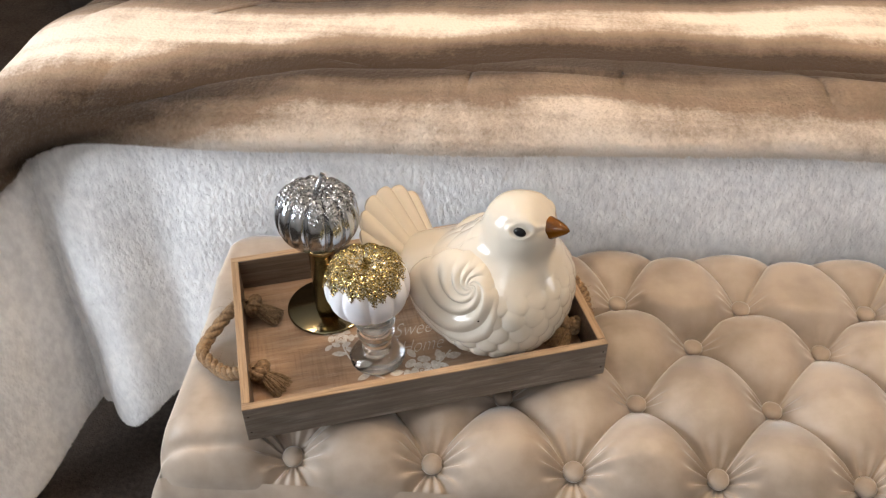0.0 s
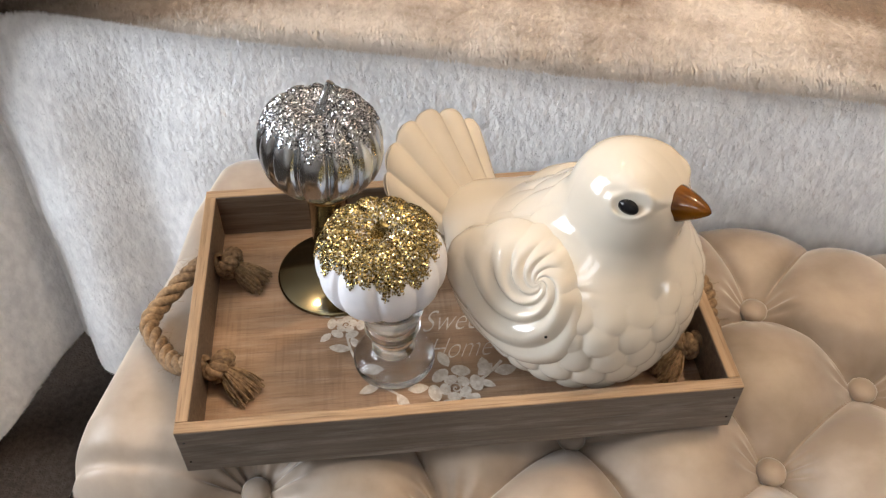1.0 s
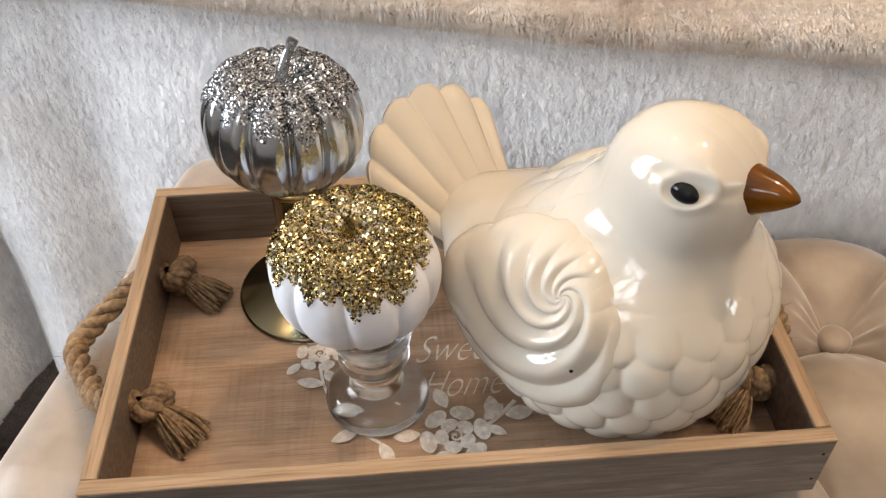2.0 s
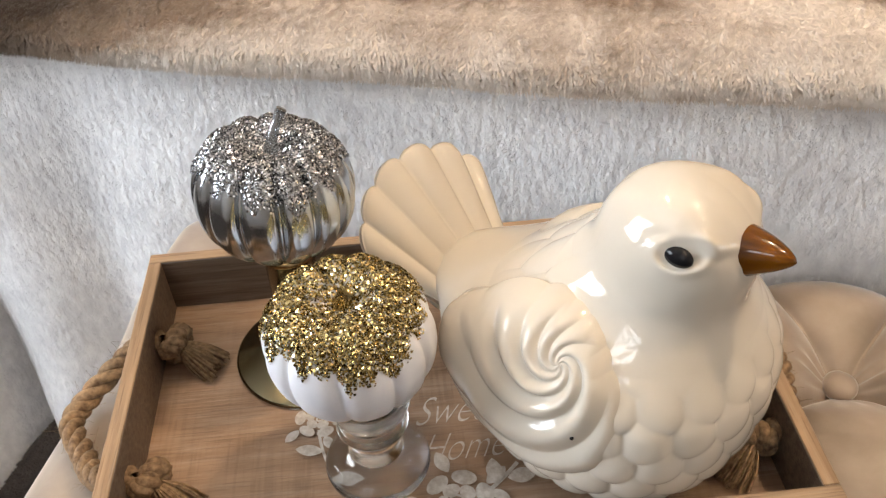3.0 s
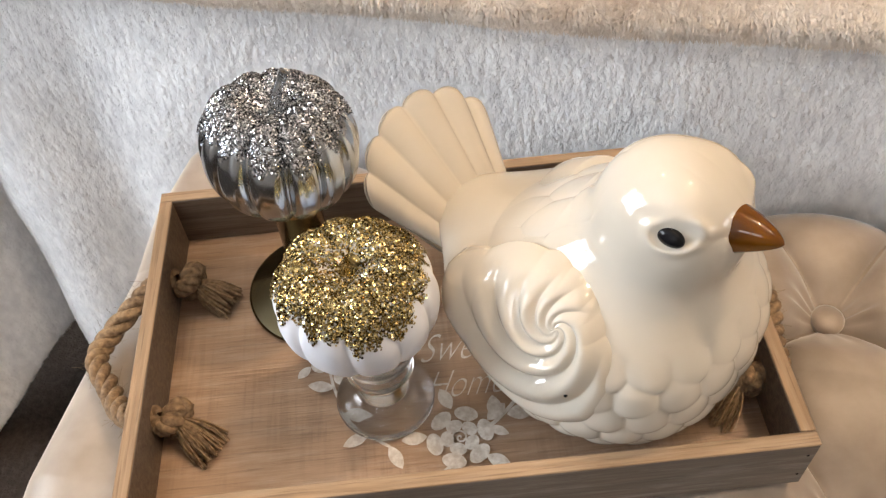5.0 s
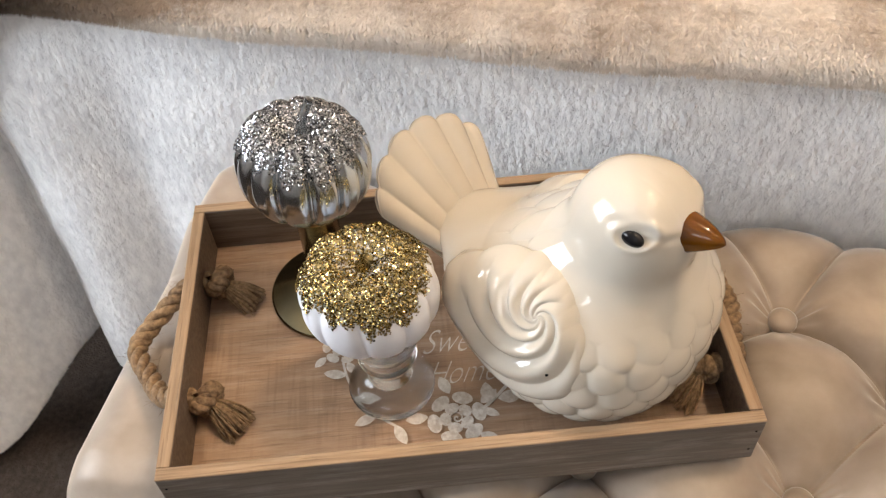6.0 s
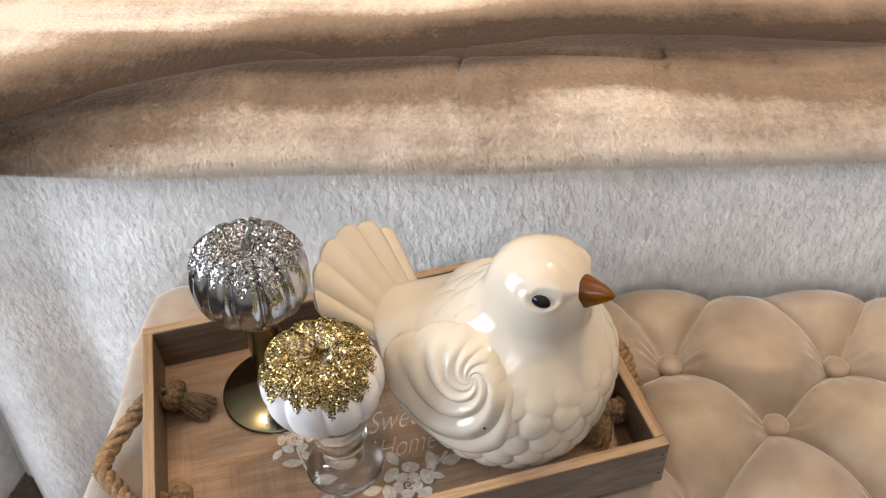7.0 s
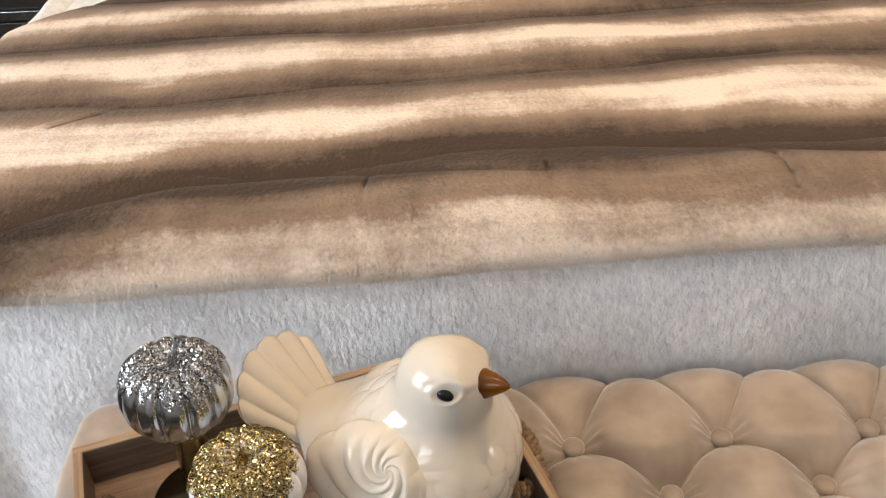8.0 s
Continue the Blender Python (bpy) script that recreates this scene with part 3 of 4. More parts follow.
# single wrinkles: from, to (along the foot, up the bed), width and height
for a0, b0, a1, b1, wd, ht in ((0.79, 0.02, 0.795, 0.11, 0.006, -0.0025), (0.60, 0.02, 0.61, 0.10, 0.008, -0.003), (0.93, 0.060, 1.30, 0.015, 0.020, 0.010), (0.85, 0.125, 1.35, 0.035, 0.010, -0.007),
                               (0.315, 0.285, 0.20, 0.190, 0.004, 0.0022), (0.315, 0.285, 0.27, 0.30, 0.004, 0.0022), (0.42, 0.105, 0.78, 0.060, 0.008, -0.005), (0.90, 0.56, 1.2, 0.64, 0.008, 0.004), (0.12, 0.0, 0.16, 0.12, 0.014, -0.005), (0.05, 0.2, 0.11, 0.34, 0.014, -0.006), (1.05, 0.0, 1.02, 0.09, 0.010, -0.004)):
    dx, dy = a1 - a0, b1 - b0
    tt = np.clip(((At - a0) * dx + (Bt - b0) * dy) / (dx * dx + dy * dy), 0, 1)
    dist = np.hypot(At - a0 - tt * dx, Bt - b0 - tt * dy)
    relief += ht * np.exp(-(dist / wd) ** 2) * np.sin(np.pi * (0.1 + 0.8 * tt))
tz = tz + relief * np.clip((Bt + 0.03) / 0.05, 0, 1)
# the hem slips down towards the bed's corner
drop = 0.085 * np.clip((0.12 - At) / 0.2, 0, 1) ** 1.5 * np.clip((0.07 - Bt) / 0.1, 0, 1)
tz, ty = tz - drop, ty - 0.3 * drop
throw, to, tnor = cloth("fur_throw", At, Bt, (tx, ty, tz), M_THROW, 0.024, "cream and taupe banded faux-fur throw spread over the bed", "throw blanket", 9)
vals = np.concatenate([band_and_shade.ravel(), band_and_shade.ravel()]).astype(np.float32)
throw.data.attributes.new("band_and_shade", "FLOAT", "POINT").data.foreach_set("value", vals)

near = ((At < 1.3) & (Bt < 0.045)).astype(float) * np.clip((0.045 - Bt) / 0.05, 0, 1)
pile("nap", throw, to, -tnor if tnor[150, 100][2] < 0 else tnor, near, 120000, 0.0066, 0.0007, 0.5, (0.1, -1, -0.3), M_THROW, 12, band_and_shade)

# ---- beside the bed ----
stand_n = thing("nightstand", pose(-0.95, 2.62, 0), "dark brown wooden nightstand with a pale metal strip and chrome knob", "nightstand")
box_part("cabinet_body", (-0.30, 0.30, 0.0, 0.36, 0.0, 0.50), M_DARKWOOD, stand_n, "", 0.004)
box_part("drawer_front", (-0.28, 0.28, -0.018, -0.001, 0.36, 0.48), M_DARKWOOD, stand_n, "", 0.003)
box_part("drawer_front", (-0.28, 0.28, -0.018, -0.001, 0.06, 0.32), M_DARKWOOD, stand_n, "", 0.003)
box_part("metal_strip", (-0.28, 0.28, -0.022, -0.001, 0.325, 0.352), M_SILVER, stand_n, "pale brushed metal strip", 0.002)
v, f = ball((0.0, -0.035, 0.42), (0.016, 0.016, 0.016))
mesh_ob("knob", raw_mesh("knob", v, f), M_SILVER, stand_n, "round chrome knob")

# ---- the bench ----
QX0, QX1, QY0, QY1 = -0.205, 1.05, 0.595, 0.955
ROWY = [0.626, 0.717, 0.806, 0.858]
SHIFT = [0.0, 0.0, 0.0, -0.011]           # the rear row sits a little askew
PITCH, ODD, EVEN = 0.1475, 0.0115, 0.0865       # button spacing and the x offsets of alternate rows
SEAT = ([0.595, 0.626, 0.717, 0.806, 0.858, 0.955], [0.446, 0.451, 0.454, 0.456, 0.473, 0.470])
bench = thing("tufted_bench", pose(0, 0, 0), "champagne velvet bench with deep diamond button tufting", "bench")
BUTTONS = []
for r, yy in enumerate(ROWY):
    off = (EVEN if r % 2 == 0 else ODD) + SHIFT[r]
    for k in range(-3, 8):
        bx = off + k * PITCH
        if bx > QX0 + 0.10 and bx < QX1 - 0.05:
            BUTTONS.append((bx, yy, r))


def tuft(x, y):
    """Height of the padding over the button seats: diamond pillows, crease lines and gathered pleats."""
    r = np.interp(y, [0.535] + ROWY + [0.98], [-1.0, 0, 1, 2, 3, 4.0])
    s = (x - EVEN - np.interp(y, ROWY, SHIFT)) / PITCH * 2
    uu, vv = (s + r) / 2, (s - r) / 2
    pillow = (np.abs(np.sin(np.pi * uu)) * np.abs(np.sin(np.pi * vv)) + 1e-4) ** 0.56
    # the plain left end has no buttons
    lf = np.clip((x - QX0 - 0.05) / 0.085, 0, 1)
    pillow = 1 - (1 - pillow) * lf * lf * (3 - 2 * lf)
    d = np.full(x.shape, 9.0)
    fan = np.zeros(x.shape)
    for bx, by, row in BUTTONS:
        dd, th = np.hypot(x - bx, (y - by) * 1.05), np.arctan2(y - by, x - bx)
        d = np.minimum(d, dd)
        reach = np.exp(-((dd - 0.021) / 0.010) ** 2) if row else np.exp(-(np.clip(np.abs(dd - 0.022) - 0.004, 0, 1) / 0.013) ** 2)
        side = 0.35 + 0.65 * np.cos(th) ** 2
        fan += (0.0016 if row else 0.0036) * side * reach * np.cos(th * (12 if row else 15) + 2.2 * np.sin(bx * 40) + 0.8 * np.sin(2 * th))
    inside = np.clip((y - 0.585) / 0.06, 0, 1) * np.clip((0.97 - y) / 0.05, 0, 1)
    # one seam from the first front button to the corner
    t = np.clip((EVEN - PITCH - x) / (EVEN - PITCH - QX0), 0, 1)
    seam = np.exp(-((y - 0.626 + 0.012 * t) / 0.005) ** 2) * np.clip((EVEN - PITCH - 0.01 - x) / 0.02, 0, 1)
    return 0.030 * pillow * (0.5 + 0.5 * inside) + 0.018 * (1 - np.exp(-(d / 0.028) ** 1.7)) + fan - 0.006 * seam


qx = np.linspace(QX0, QX1, 880)
qy = np.linspace(QY0, QY1, 320)
X, Y = np.meshgrid(qx, qy, indexing="ij")
crown = np.interp(Y, *SEAT)
roll = lambda d, rad: rad * (1 - np.sqrt(np.clip(1 - (1 - np.clip(d / rad, 0, 1)) ** 2, 0, 1)))
ex = np.minimum(X - QX0, QX1 - X)
Z = crown + tuft(X, Y) - roll(ex, 0.045) - roll(Y - QY0, 0.045) - roll(QY1 - Y, 0.040)
Z = 0.5045 - 0.004 * np.logaddexp(0, (0.5045 - Z) / 0.004)      # pressed flat where it is highest
v = np.stack([X, Y, Z], -1)
me = raw_mesh("cushion", v.reshape(-1, 3), grid_faces(880, 320))
mesh_ob("cushion", me, M_VELVET, bench, "button-tufted velvet top")
# sides: swelling upholstered walls
per = [(x, QY0) for x in np.linspace(QX0, QX1, 160)] + [(QX1, y) for y in np.linspace(QY0, QY1, 50)[1:]] + [(x, QY1) for x in np.linspace(QX1, QX0, 160)[1:]] + [(QX0, y) for y in np.linspace(QY1, QY0, 50)[1:-1]]
per = np.array(per)
nrm = np.stack([np.where(per[:, 0] <= QX0, -1.0, np.where(per[:, 0] >= QX1, 1.0, 0)), np.where(per[:, 1] <= QY0, -1.0, np.where(per[:, 1] >= QY1, 1.0, 0))], -1)
topz = np.full(len(per), 0.445)
rings = []
for hv in np.linspace(0, 1, 36):
    zz = 0.03 + (topz - 0.03) * hv
    o = 0.016 * np.sin(np.pi * min(1.0, hv)) ** 0.6 + 0.012 * np.exp(-((hv - 0.93) / 0.1) ** 2) - 0.012
    rings.append(np.concatenate([per + nrm * o, zz[:, None]], 1))
v = np.array(rings)
me = raw_mesh("side_upholstery", v.reshape(-1, 3), grid_faces(36, len(per), False, True)[:, ::-1])
mesh_ob("side_upholstery", me, M_VELVET, bench)
box_part("inner_frame", (QX0 + 0.02, QX1 - 0.02, QY0 + 0.02, QY1 - 0.02, 0.0, 0.40), M_DARKWOOD, bench)

# ---- the tray ----
TL, TW, TH, WT = 0.381, 0.2365, 0.047, 0.0085
TM = pose(-0.097, 0.609, 0.504, 0, 0, 17.4)
tray = thing("wooden_tray", TM, "washed brown wooden tray with rope handles and white printed flowers", "tray")
box_part("tray_bottom", (0.004, TL - 0.004, 0.004, TW - 0.004, 0.0, 0.004), M_WOOD_FLOOR, tray, "brown wood-grain bottom with white print", 0.0004)


def tray_side(name, dims, across):
    x0, x1, yy0, yy1 = dims
    bm = bmesh.new()
    box(bm, x0, x1, yy0, yy1, 0.0, TH - 0.0012, 0.0006, 1)
    ax, mid = (0, TL / 2) if across else (1, TW / 2)
    for fc in bm.faces:            # the side that looks into the tray: brown stain with shade in its colour
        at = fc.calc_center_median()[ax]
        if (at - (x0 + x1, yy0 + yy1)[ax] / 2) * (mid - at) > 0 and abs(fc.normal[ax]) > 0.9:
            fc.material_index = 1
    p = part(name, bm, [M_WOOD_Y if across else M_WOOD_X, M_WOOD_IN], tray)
    bm = bmesh.new()
    box(bm, x0, x1, yy0, yy1, TH - 0.0012, TH, 0.0004, 1)
    part("bare_edge", bm, M_RIM_Y if across else M_RIM_X, p, "bare sanded top edge")
    return p


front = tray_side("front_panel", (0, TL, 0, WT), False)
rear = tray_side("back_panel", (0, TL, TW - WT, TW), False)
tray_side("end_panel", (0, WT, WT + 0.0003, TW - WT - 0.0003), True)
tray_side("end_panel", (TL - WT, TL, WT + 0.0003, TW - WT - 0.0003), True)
for nx in (0.0045, TL - 0.0045):
    for nz in (0.012, 0.035):
        v, f = ball((nx, 0.0, nz), (0.0009, 0.0005, 0.0009), 10, 6)
        mesh_ob("nail", raw_mesh("nail", v, f), M_EYE, front, "small dark nail head")

# ---- bird ----


def body_field(p):
    sm = lambda a, b, k: -k * np.logaddexp(-a / k, -b / k)

    def ell(c, r):
        return (np.linalg.norm((p - np.array(c)) / np.array(r), axis=-1) - 1) * min(r)
    p = p + np.stack([0 * p[..., 0], 0 * p[..., 0], 0.42 * np.clip(-p[..., 0] - 0.012, 0, 1) * np.clip((p[..., 2] - 0.05) / 0.05, 0, 1)], -1)
    q = np.abs((p - np.array((0.001, 0, 0.064))) / np.array((0.087, 0.080, 0.065)))
    d = (np.sum(q ** 2.35, -1) ** (1 / 2.35) - 1) * 0.062
    d = sm(d, ell((0.022, 0, 0.085), (0.060, 0.062, 0.066)), 0.008)
    d = sm(d, ell((0.036, 0, 0.158), (0.0375, 0.0355, 0.0360)), 0.008)
    d = sm(d, ell((-0.078, 0, 0.082), (0.036, 0.028, 0.026)), 0.012)
    return d


EYE_AT = (0.050, 0.0292, 0.1735)


def scallops(rows_, phase, wide):
    """Staggered soft feather lobes, row over row."""
    best = np.zeros(rows_.shape)
    for off in (-1, 0, 1):
        k = np.floor(rows_) + off
        col = phase * wide + 0.5 * (k % 2) + 0.12 * np.sin(k * 2.3)
        fc = np.abs(col - np.round(col)) * 2
        s = rows_ - k - 0.45
        h = np.sqrt(np.clip(1 - (fc * 0.92) ** 2 - np.where(s > 0, s / 0.60, s / 1.0) ** 2, 0, 1))
        best = np.maximum(best, h)
    return best


def bird_mesh():
    """A plump glazed bird: x ahead, y to its left, z up, its foot at the origin."""
    nt, nph = 460, 330
    th = np.linspace(0, 2 * np.pi, nt, endpoint=False)
    ph = np.linspace(-np.pi / 2 + 0.0004, np.pi / 2 - 0.0004, nph)
    TH_, PH = np.meshgrid(th, ph, indexing="ij")
    D = np.stack([np.cos(PH) * np.cos(TH_), np.cos(PH) * np.sin(TH_), np.sin(PH)], -1)
    c0 = np.array([0.008, 0.0, 0.085])
    r = np.full(TH_.shape, 0.16)
    for _ in range(40):
        r = r - 0.7 * body_field(c0 + D * r[..., None])
    P = c0 + D * r[..., None]
    x, y, z = P[..., 0], P[..., 1], P[..., 2]
    front = np.arctan2(y, x + 0.02)
    mask = np.clip((0.116 - z) / 0.025, 0, 1) * np.clip((z - 0.006) / 0.02, 0, 1) * np.clip((1.5 - np.abs(front)) / 0.3, 0, 1)
    bump = 0.0038 * scallops((0.126 - z) / 0.0175, front, 4.7) * mask
    nape = np.clip((0.02 - x) / 0.03, 0, 1) * np.clip((z - 0.10) / 0.02, 0, 1) * np.clip((0.05 - np.abs(y)) / 0.02, 0, 1)
    bump += 0.0024 * scallops((0.03 - x) / 0.022, y * 40, 1.0) * nape
    for sgn in (1, -1):
        e = np.array(EYE_AT) * np.array([1, sgn, 1])
        de = np.hypot((x - e[0]) * 0.72, (z - e[2]) * 1.1)
        near = np.clip((y * sgn - 0.006) / 0.014, 0, 1)
        bump += near * (0.0022 * np.exp(-((de - 0.0078) / 0.0022) ** 2) - 0.0018 * np.exp(-(de / 0.0062) ** 2))
        # the forehead swells over a groove that runs from the eye to the beak
        ease = np.clip((x - e[0]) / 0.014, 0, 1)
        over = z - e[2] - 0.0082 + 0.0075 * ease * ease * (3 - 2 * ease) + 0.10 * np.clip(e[0] - x, 0, 1)
        reach = near * np.clip((x - e[0] + 0.022) / 0.016, 0, 1)
        bump += 0.0030 * reach / (1 + np.exp(-np.clip(over / 0.0013, -30, 30))) * np.exp(-np.clip(over, 0, 1) / 0.016)
        bump -= 0.0010 * reach * np.exp(-((over + 0.0012) / 0.0020) ** 2)
    P = c0 + D * (r + bump)[..., None]
    P[..., 2] = np.maximum(P[..., 2], 0.0)
    return P


SWIRL = (0.020, 0.118)          # centre of the wing's swirl, in x and z


def wing(sgn):
    """A thick raised wing with a pinwheel of ridges, standing off the body towards the tail."""
    n, m = 380, 130
    a = np.linspace(-np.pi, np.pi, n, endpoint=False)
    k = np.linspace(0.0, 1, m) ** 0.8
    Aa, K = np.meshgrid(a, k, indexing="ij")
    ex = np.interp(a, np.radians([-180, -165, -150, -135, -110, -90, -60, -30, 0, 30, 60, 90, 120, 150, 180]),
                   np.array([58, 84, 97, 94, 84, 78, 64, 38, 21, 16, 15, 16, 20, 31, 58]) / 1000.0)
    if sgn > 0:
        ex = ex * np.interp(np.abs(a - 2.3), [0.5, 1.6], [0.55, 1.0])
    R = ex[:, None] * K
    x, z = SWIRL[0] + R * np.cos(Aa), SWIRL[1] + R * np.sin(Aa)
    # the body's side below, carried on smoothly past its outline
    shell = 0.0785 - 4.2 * (x - 0.004) ** 2 - 4.6 * (z - 0.064) ** 2 - 160 * np.clip(z - 0.10, 0, 1) ** 3
    ph = 6 * Aa + 12.0 * np.log(R / 0.012 + 0.35)
    ridge = (0.5 + 0.5 * np.cos(ph)) ** 0.62
    lip = np.sqrt(np.clip(1 - K ** 7, 0, 1))
    amp = 0.0044 * np.clip(R / 0.018, 0.15, 1) * (1 - 0.35 * K ** 3)
    back = np.clip((-0.03 - x) / 0.05, 0, 1)
    y = shell + (0.001 if sgn < 0 else -0.020) + 0.006 * lip + amp * ridge * lip + 0.012 * back - 0.008 * (1 - lip)
    yin = shell - (0.006 if sgn < 0 else 0.045) - 0.004 * back
    outer = np.stack([x, sgn * y, z], -1).reshape(-1, 3)
    inner = np.stack([x, sgn * np.minimum(yin, y - 0.0005), z], -1).reshape(-1, 3)
    fa = grid_faces(n, m, True, False)
    rim = np.array([[i * m + m - 1, ((i + 1) % n) * m + m - 1, ((i + 1) % n) * m + m - 1 + n * m, i * m + m - 1 + n * m] for i in range(n)])
    f = np.concatenate([fa, fa[:, ::-1] + n * m, rim])
    return np.concatenate([outer, inner]), (f[:, ::-1] if sgn < 0 else f)


def fan_tail():
    """Upright scalloped tail fan, a thick curved shell."""
    n, m = 120, 60
    g = np.linspace(-1, 1, n)
    t = np.linspace(0, 1, m)
    G, Tt = np.meshgrid(g, t, indexing="ij")
    lobes = 6
    sc = np.abs(np.sin(G * lobes * np.pi / 2))
    ln = 0.1103 * (1 - 0.25 * G ** 2) * (0.955 + 0.05 * np.sqrt(sc))
    ang = G * 0.72
    wy = np.sin(ang) * ln * Tt + G * 0.0237 * (1 - Tt)
    up = np.cos(ang) * ln * Tt
    ridge = 0.0040 * (sc + 0.01) ** 0.8 * np.clip(Tt * 1.4, 0, 1)
    lean = 0.766
    xx = -0.0792 - up * np.sin(lean) - 0.0086 * G ** 2 * Tt
    zz = 0.0416 + up * np.cos(lean)
    th_ = 0.0032 * np.sqrt(np.clip(1 - Tt ** 6, 0, 1)) * np.sqrt(np.clip(1 - G ** 8, 0, 1)) + 0.010 * (1 - Tt) ** 2
    nx, nz = np.cos(lean), np.sin(lean)
    f = np.stack([xx + nx * (th_ + ridge), wy, zz + nz * (th_ + ridge)], -1)
    b = np.stack([xx - nx * th_, wy, zz - nz * th_], -1)
    fa = grid_faces(n, m)
    v = np.concatenate([f.reshape(-1, 3), b.reshape(-1, 3)])
    rim = []
    idx = [i * m + m - 1 for i in range(n)]
    for k in range(n - 1):
        rim.append([idx[k], idx[k + 1], idx[k + 1] + n * m, idx[k] + n * m])
    for i in (0, n - 1):
        for j in range(m - 1):
            q = [i * m + j, i * m + j + 1, i * m + j + 1 + n * m, i * m + j + n * m]
            rim.append(q if i == 0 else q[::-1])
    return v, np.concatenate([fa[:, ::-1], fa + n * m, np.array(rim)])


def beak_piece():
    n, m = 28, 30
    t = np.linspace(0, 2 * np.pi, n, endpoint=False)
    k = np.linspace(0, 1, m)
    Tt, K = np.meshgrid(t, k, indexing="ij")
    w = 0.0130 * np.clip(1 - K, 0, 1) ** 0.75 + 0.0011 * np.sqrt(np.clip(1 - K ** 6, 0, 1)) + 0.0001
    h = 0.0148 * np.clip(1 - K, 0, 1) ** 0.75 + 0.0011 * np.sqrt(np.clip(1 - K ** 6, 0, 1)) + 0.0001
    xx = 0.062 + 0.028 * K
    groove = 1 - 0.12 * np.exp(-((np.sin(Tt) + 0.12) / 0.12) ** 2)
    return np.stack([xx, w * np.cos(Tt) * groove, 0.1640 + 0.013 * K - 0.004 * K ** 2 + h * np.sin(Tt)], -1).reshape(-1, 3), grid_faces(n, m, True, False)


def build_bird(m):
    P = bird_mesh()
    n, mm = P.shape[:2]
    pieces = [(P.reshape(-1, 3), grid_faces(n, mm, True, False)), fan_tail(), wing(-1), wing(1), beak_piece()]
    for sgn in (1, -1):
        e = EYE_AT
        pieces.append(ball((e[0] - 0.001, sgn * (e[1] - (0.0016 if sgn < 0 else 0.0062)), e[2] - 0.0008), (0.0074, 0.0042, 0.0050)))
    counts = [len(f) for _, f in pieces]
    wv = pieces[2][0][:380 * 130]
    fleck = wv[np.argmin(np.hypot(wv[:, 0] - 0.037, wv[:, 2] - 0.0875))]
    pieces.append(ball(fleck, (0.0011, 0.0011, 0.0011), 10, 8))
    counts.append(len(pieces[-1][1]))
    v, f = join(pieces)
    me = raw_mesh("ceramic_bird", v, f)
    slot = np.concatenate([np.full(c, s) for c, s in zip(counts, (0, 0, 0, 0, 1, 2, 2, 2))]).astype(np.int32)
    ob = mesh_ob("ceramic_bird", me, [M_CERAMIC, M_BEAK, M_EYE])
    me.polygons.foreach_set("material_index", slot)
    ob.matrix_world = m
    return tagged(ob, "glossy cream ceramic bird figurine with a brown beak, in the tray", "bird figurine")


BIRD = pose(0.138, 0.790, 0.5085, 0, 0, -30)
build_bird(BIRD)


# ---- pumpkins ----
def pumpkin_point(th, ph, R, H, ribs, depth, seed):
    rib = np.abs(np.cos(ribs * (th + 0.06 * np.sin(3 * th + seed)) / 2))
    cut = 1 - depth * (1 - rib) ** 2.4 * np.cos(ph) ** 0.35
    c = np.cos(ph) ** 0.78
    q = R * c * cut * (1 + 0.025 * np.sin(2 * th + seed))
    zz = H * np.sin(ph) - 0.36 * H * np.exp(-(c / 0.42) ** 2) * (ph > 0) + 0.20 * H * np.exp(-(c / 0.35) ** 2) * (ph < 0) + 0.065 * H * (rib - 0.4) * np.clip(np.sin(ph), 0, 1) * np.clip(c / 0.5, 0, 1)
    return np.stack([q * np.cos(th), q * np.sin(th), zz], -1)


